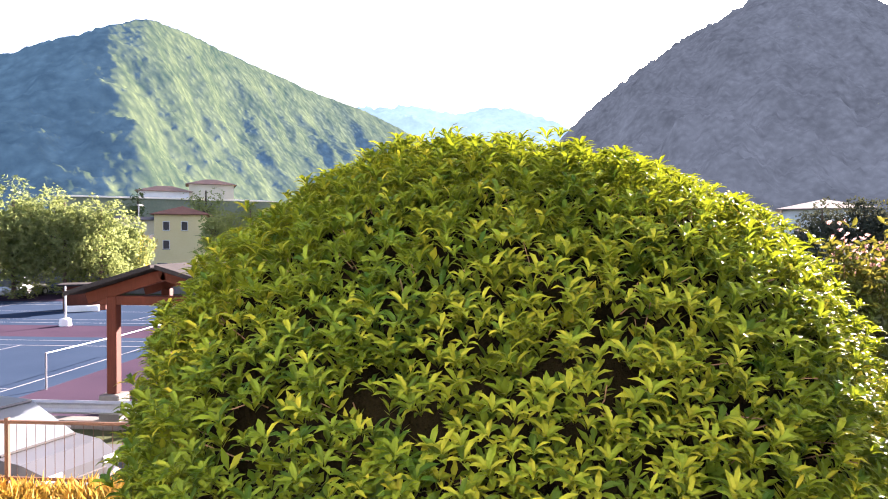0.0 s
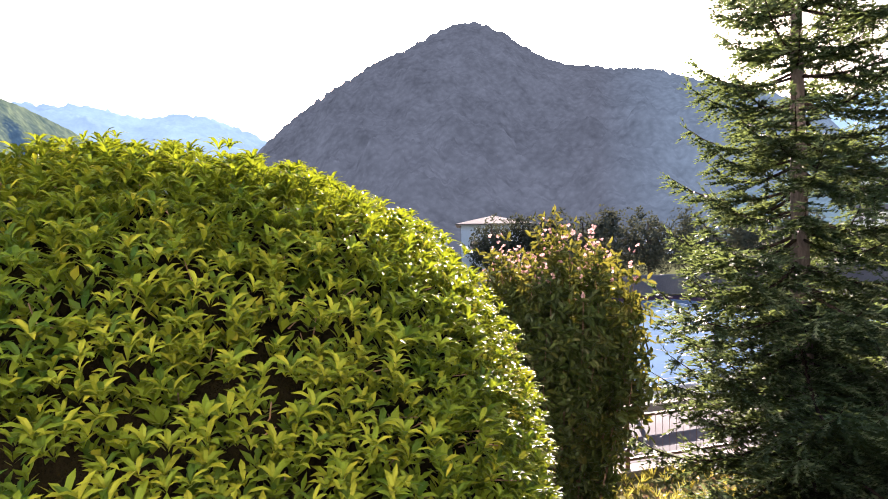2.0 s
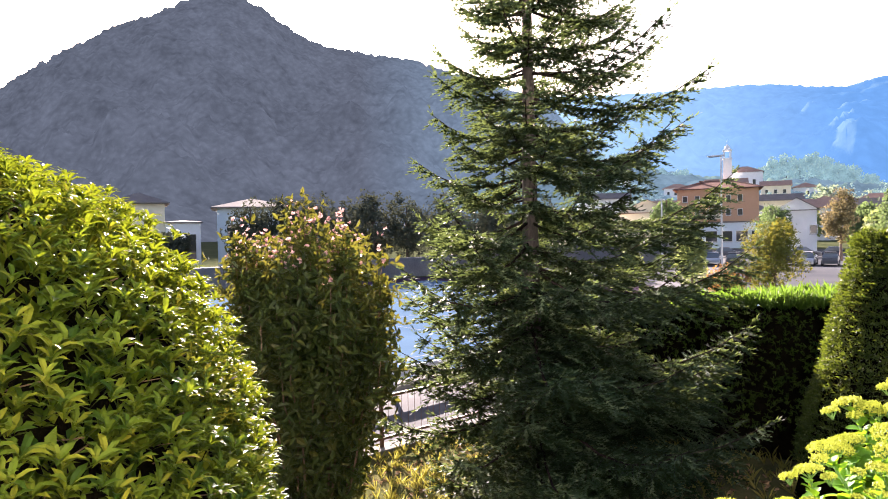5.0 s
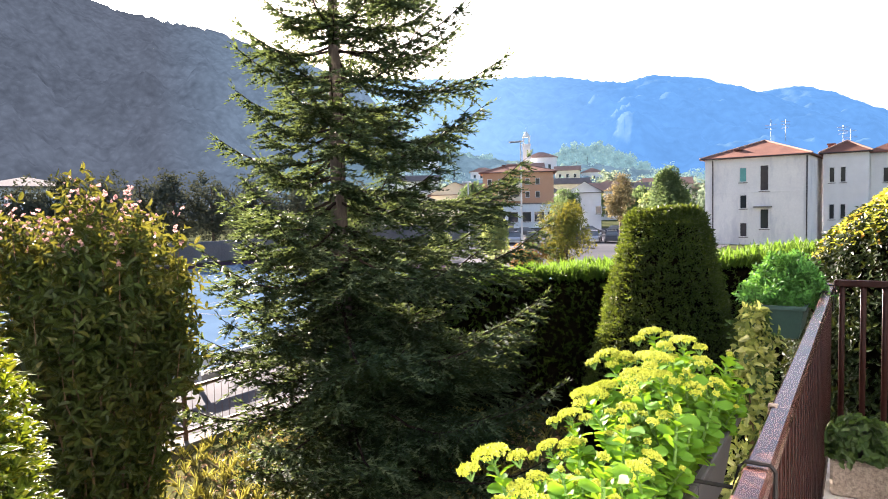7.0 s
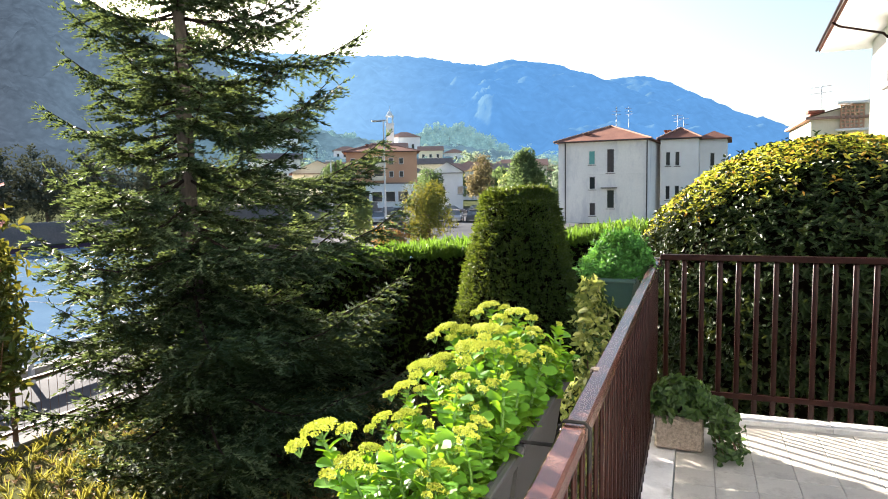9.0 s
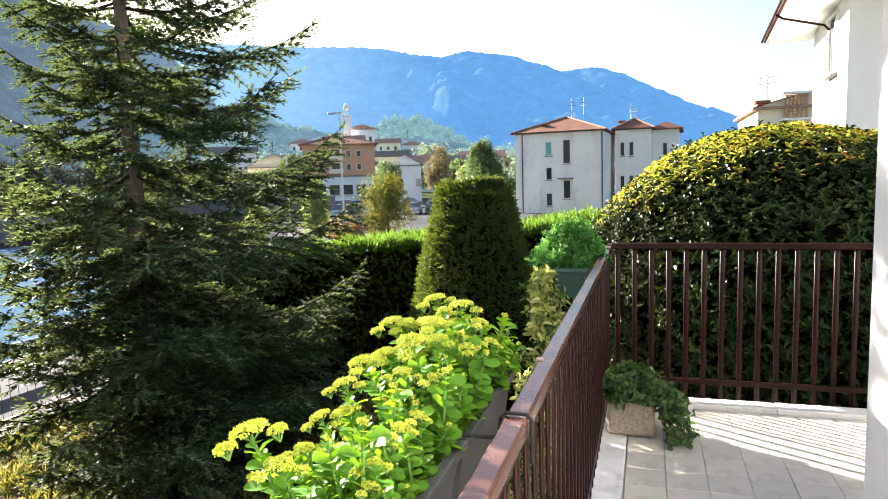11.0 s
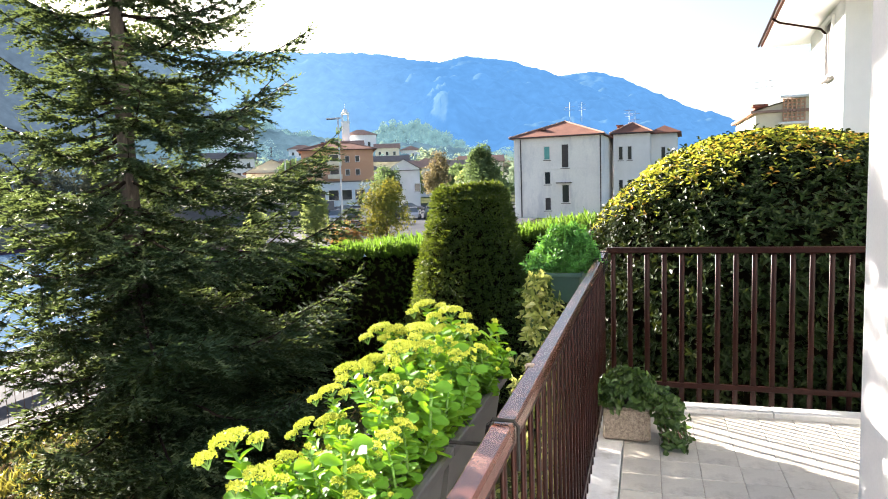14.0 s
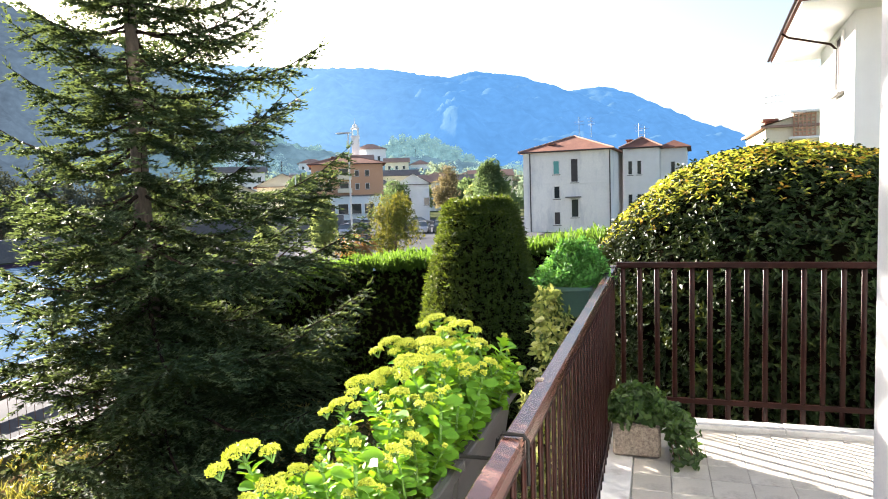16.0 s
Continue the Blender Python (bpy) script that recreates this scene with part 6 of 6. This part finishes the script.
fence(3.0, 13.0, -8.14, GARDEN + 0.12, 0.75, "dark iron bar fence along the garden's edge")

gr = thing("guard_rail", (-14.4, 0, ROAD), "galvanised road guard rail", "guard rail")
prof = [(0, 0), (0.04, 0.05), (0.0, 0.11), (0.0, 0.19), (0.04, 0.25), (0, 0.3)]
v = [(-14.4 + a, y, ROAD + 0.5 + b) for y in (-30, 12) for a, b in prof] + [(-14.42 + a, y, ROAD + 0.5 + b) for y in (-30, 12) for a, b in prof]
f = [[i, i + 1, 7 + i, 6 + i] for i in range(5)] + [[12 + i, 18 + i, 19 + i, 13 + i] for i in range(5)] + [[0, 6, 18, 12], [5, 17, 23, 11]]
part("beam", Geo().add(v, f), "galvanised", gr)
for y in np.arange(-29, 12, 3.0):
    part("post", Geo().box(-14.52, -14.42, y - 0.05, y + 0.05, ROAD - 0.05, ROAD + 0.75, 0.006), "galvanised", gr)

# timber shelter
px, py = -15.35, -9.85
sh = thing("timber_shelter", (px, py, ROAD), "red-stained timber shelter with a dark sloping roof", "shelter")
for dx, dy in ((0, 0), (-2.6, 0), (0, 2.5), (-2.6, 2.5)):
    part("footing", Geo().box(px + dx - 0.25, px + dx + 0.25, py + dy - 0.25, py + dy + 0.25, ROAD - 0.08, ROAD + 0.75, 0.03), "concrete", sh)
    part("post", Geo().box(px + dx - 0.12, px + dx + 0.12, py + dy - 0.12, py + dy + 0.12, ROAD + 0.75, 0.25, 0.02), "wood_red", sh)
for dx in (0, -2.6):
    T = Matrix.Translation((px + dx, py + 1.25, 0.22))
    part("rafter", Geo().box(-0.1, 0.1, -1.95, 0.05, -0.14, 0.14, 0.015, T @ Matrix.Translation((0, 0, 0.55)) @ Matrix.Rotation(radians(17), 4, "X")), "wood_red", sh)
    part("rafter", Geo().box(-0.1, 0.1, -0.05, 1.95, -0.14, 0.14, 0.015, T @ Matrix.Translation((0, 0, 0.55)) @ Matrix.Rotation(radians(-17), 4, "X")), "wood_red", sh)
for sgn in (1, -1):
    lo, hi = (-2.15, 0.02) if sgn > 0 else (-0.02, 2.15)
    part("roof", Geo().box(-3.2, 0.6, lo, hi, 0.16, 0.26, 0.01, Matrix.Translation((px, py + 1.25, 0.77)) @ Matrix.Rotation(radians(17 * sgn), 4, "X")), "slate", sh)
part("tie_beam", Geo().box(px - 0.09, px + 0.09, py - 0.3, py + 2.8, 0.05, 0.27, 0.01), "wood_red", sh)


def car(x, y, z, turn, paint, label):
    """A hatchback: lofted body, glass house, wheels, lamps."""
    ob = thing("car", (x, y, z), label, "car")
    T = Matrix.Translation((x, y, z)) @ Matrix.Rotation(radians(turn), 4, "Z")
    side = [(-2.0, 0.35, 0.62), (-2.02, 0.6, 0.74), (-1.9, 0.86, 0.78), (-1.0, 0.93, 0.82), (0.6, 0.93, 0.82), (1.5, 0.86, 0.8), (1.95, 0.7, 0.72), (2.0, 0.4, 0.6)]
    g, v = Geo(), []
    for px_, h, w in side:
        v += [(px_, -w, 0.22), (px_, -w, h * 0.75), (px_, -w * 0.94, h), (px_, w * 0.94, h), (px_, w, h * 0.75), (px_, w, 0.22)]
    f = [[6 * i + a, 6 * i + 6 + a, 6 * i + 6 + (a + 1) % 6, 6 * i + (a + 1) % 6] for i in range(7) for a in range(6)] + [list(range(6)), [42 + a for a in range(5, -1, -1)]]
    part("body", g.add([T @ Vector(p) for p in v], f), paint, ob)
    cab = [(-1.75, 0.9, 0.74), (-1.35, 1.36, 0.6), (-0.7, 1.47, 0.58), (0.1, 1.44, 0.58), (0.95, 0.92, 0.72)]
    v = []
    for px_, h, w in cab:
        v += [(px_, -0.74 if h > 1 else -w, 0.9), (px_, -w, h), (px_, w, h), (px_, 0.74 if h > 1 else w, 0.9)]
    f = [[4 * i + a, 4 * i + 4 + a, 4 * i + 5 + a, 4 * i + 1 + a] for i in range(4) for a in range(3)]
    part("glass_house", Geo().add([T @ Vector(p) for p in v], f), "car_glass", ob)
    part("roof", Geo().box(-1.3, 0.12, -0.57, 0.57, 1.43, 1.49, 0.03, T), paint, ob)
    for wx in (-1.25, 1.25):
        for wy in (-0.78, 0.78):
            wh_ = part("wheel", Geo().tube([T @ Vector((wx, wy - 0.1, 0.31)), T @ Vector((wx, wy + 0.1, 0.31))], 0.31, 18), "rubber", ob)
            part("rim", Geo().tube([T @ Vector((wx, wy - 0.11, 0.31)), T @ Vector((wx, wy + 0.11, 0.31))], 0.19, 14), "galvanised", wh_)
        part("mirror", Geo().box(0.5, 0.66, wx * 0.8 / 1.25 - 0.1, wx * 0.8 / 1.25 + 0.1, 0.92, 1.06, 0.03, T), paint, ob)
    part("windscreen_frame", Geo().box(0.93, 1.0, -0.7, 0.7, 0.9, 0.935, 0.008, T), "rubber", ob)
    part("grille", Geo().box(1.97, 2.02, -0.42, 0.42, 0.42, 0.55, 0.015, T), "rubber", ob)
    part("bumper", Geo().box(1.9, 2.08, -0.74, 0.74, 0.22, 0.42, 0.05, T), paint, ob)
    for wy in (-0.825, 0.825):
        part("door_trim", Geo().box(-0.9, 0.7, wy - 0.012, wy + 0.012, 0.5, 0.56, 0.005, T), "rubber", ob)
    for wy in (-0.55, 0.55):
        part("headlight", Geo().box(1.88, 1.98, wy - 0.16, wy + 0.16, 0.58, 0.7, 0.02, T), "frame_white", ob)
    return ob


car(-11.2, -9.5, ROAD, 74, "car_white", "white hatchback parked beside the garden fence")
cr = np.random.default_rng(8)
for k, az in enumerate((127, 124, 121, 118.6, 116.6, 114.6, 112.6)):
    cx_, cy_ = at(az, 62 + 3 * (k % 2))
    car(cx_, cy_, ROAD, az + 60 + cr.normal(0, 6), ("car_paint", "car_dark", "car_white")[k % 3], ("silver", "dark blue", "white")[k % 3] + " car parked beyond the courts")
for k, az in enumerate((117.5, 115.5, 113.8)):
    cx_, cy_ = at(az, 92)
    car(cx_, cy_, ROAD, az + 90, ("car_white", "car_paint", "car_dark")[k % 3], ("white", "silver", "dark blue")[k % 3] + " car in the car park")
for k, (az, dist) in enumerate([(28.2, 84), (26.6, 85), (25.1, 84), (21.4, 86), (19.9, 85), (18.4, 84)]):
    cx_, cy_ = at(az, dist)
    car(cx_, cy_, ROAD, az + 84 + cr.normal(0, 4), ("car_dark", "car_paint", "car_white")[k % 3], ("dark blue", "silver", "white")[k % 3] + " car parked on the forecourt")
for k, az in enumerate((20.0, 17.8, 16.5, 25.4)):
    cx_, cy_ = at(az, 105)
    car(cx_, cy_, ROAD, az, ("car_white", "car_dark", "car_paint")[k % 3], ("white", "dark blue", "silver")[k % 3] + " car on the far street")

hx_, hy_ = at(123.3, 48)
hut = thing("court_hut", (hx_, hy_, ROAD), "small brown timber hut beside the courts", "hut")
HM = Matrix.Translation((hx_, hy_, ROAD)) @ Matrix.Rotation(radians(115), 4, "Z")
part("wall", Geo().box(-1.2, 1.2, 0, 1.6, -0.05, 1.5, 0.02, HM), "wood_red", hut)
part("roof", Geo().box(-1.5, 1.5, -0.3, 1.9, 1.5, 1.62, 0.02, HM), "slate", hut)
part("bench", Geo().box(-1.0, 0.9, -0.75, -0.35, -0.05, 0.32, 0.03, HM), "render_white", hut)
hx_, hy_ = at(124.7, 40.2)
cp = thing("court_post", (hx_, hy_, ROAD), "grey metal court post on a white base", "post")
part("pole", Geo().tube([(hx_, hy_, ROAD), (hx_, hy_, ROAD + 2.0)], [0.07, 0.05], 8), "galvanised", cp)
part("base", Geo().tube([(hx_, hy_, ROAD - 0.06), (hx_, hy_, ROAD + 0.3), (hx_, hy_, ROAD + 0.36)], [0.3, 0.26, 0.1], 12), "render_white", cp)

net = thing("court_net", (-19, -14.1, ROAD), "white-framed low net beside the courts", "net")
for x in (-19.0, -27.0):
    part("net_post", Geo().tube([(x, -14.1, ROAD - 0.06), (x, -14.1, ROAD + 1.05)], 0.03, 8), "line_white", net)
part("net_cord", Geo().tube([(-19, -14.1, ROAD + 1.02), (-23, -14.1, ROAD + 0.98), (-27, -14.1, ROAD + 1.02)], 0.016, 6), "galvanised", net)

# ---- grass, leaf litter ----
lr = np.random.default_rng(17)
n = 4000
p = np.stack([lr.uniform(-7.9, -1.2, n), lr.uniform(-9, 9, n), np.zeros(n)], 1)
p[:, 2] = GARDEN + 0.05 * fbm(p * [1, 1, 0] + [0, 0, 0], 1.5) + 0.02 * (p[:, 0] + 8)
gt = whorl(6, 0.14, 0.008, 1.0, 4, droop=0.2, stem=0.0)
tagged(part("grass_tufts", Geo().fan(*gt, scaled(turns(lr.normal(0, 0.2, (n, 3)) + [0, 0, 1], lr.uniform(0, 6, n)), lr.uniform(0.6, 1.5, n)), p), "grass", None, "dry yellow-green grass tufts in the garden", kind="stuff"), category="grass")
n = 5000
p = np.stack([lr.uniform(-7.8, -2, n), lr.uniform(-7, 8, n), np.zeros(n)], 1)
p[:, 2] = GARDEN + 0.03 + 0.05 * fbm(p * [1, 1, 0], 1.5) + 0.02 * (p[:, 0] + 8)
tagged(part("leaf_litter", Geo().fan(*leaf(0.07, 0.045, 0.2, 0.4), scaled(turns(lr.normal(0, 0.35, (n, 3)) + [0, 0, 1], lr.uniform(0, 6, n)), lr.uniform(0.6, 1.4, n)), p), "litter", None, "brown dry leaves lying on the garden soil", kind="stuff"), category="leaf litter")

n = 2600
p = np.stack([lr.uniform(-7.97, -7.3, n), lr.uniform(-13, 1, n), np.zeros(n)], 1)
p[:, 2] = GARDEN - 0.02 + 0.05 * fbm(p * [1, 1, 0], 1.5) + 0.02 * (p[:, 0] + 8)
tagged(part("tall_grass", Geo().fan(*gt, scaled(turns(lr.normal(0, 0.25, (n, 3)) + [0, 0, 1], lr.uniform(0, 6, n)), lr.uniform(1.4, 3.2, n)), p), "dry_grass", None, "tall dry orange-yellow grass along the fence", kind="stuff"), category="grass")

# ---- floor tiles ----
tile = Geo().box(-0.0985, 0.0985, -0.0985, 0.0985, -0.01, 0.0, 0.002).mesh("tile")
tile.materials.append(M["tile"])
for i in range(13):
    for j in range(22):
        piece("tile", tile, floor, pose(-0.2 + 0.2 * i, 3.79 - 0.2 * j, 0.002 + 0.0006 * ((i * 7 + j * 3) % 3)))
rest = Geo()
for i in range(4):
    for j in range(27):
        rest.box(-0.297 + 0.2 * i, -0.103 + 0.2 * i, -0.707 - 0.2 * j, -0.513 - 0.2 * j, -0.008, 0.002, 0.002)
part("tiles", rest, "tile", floor, kind="stuff")
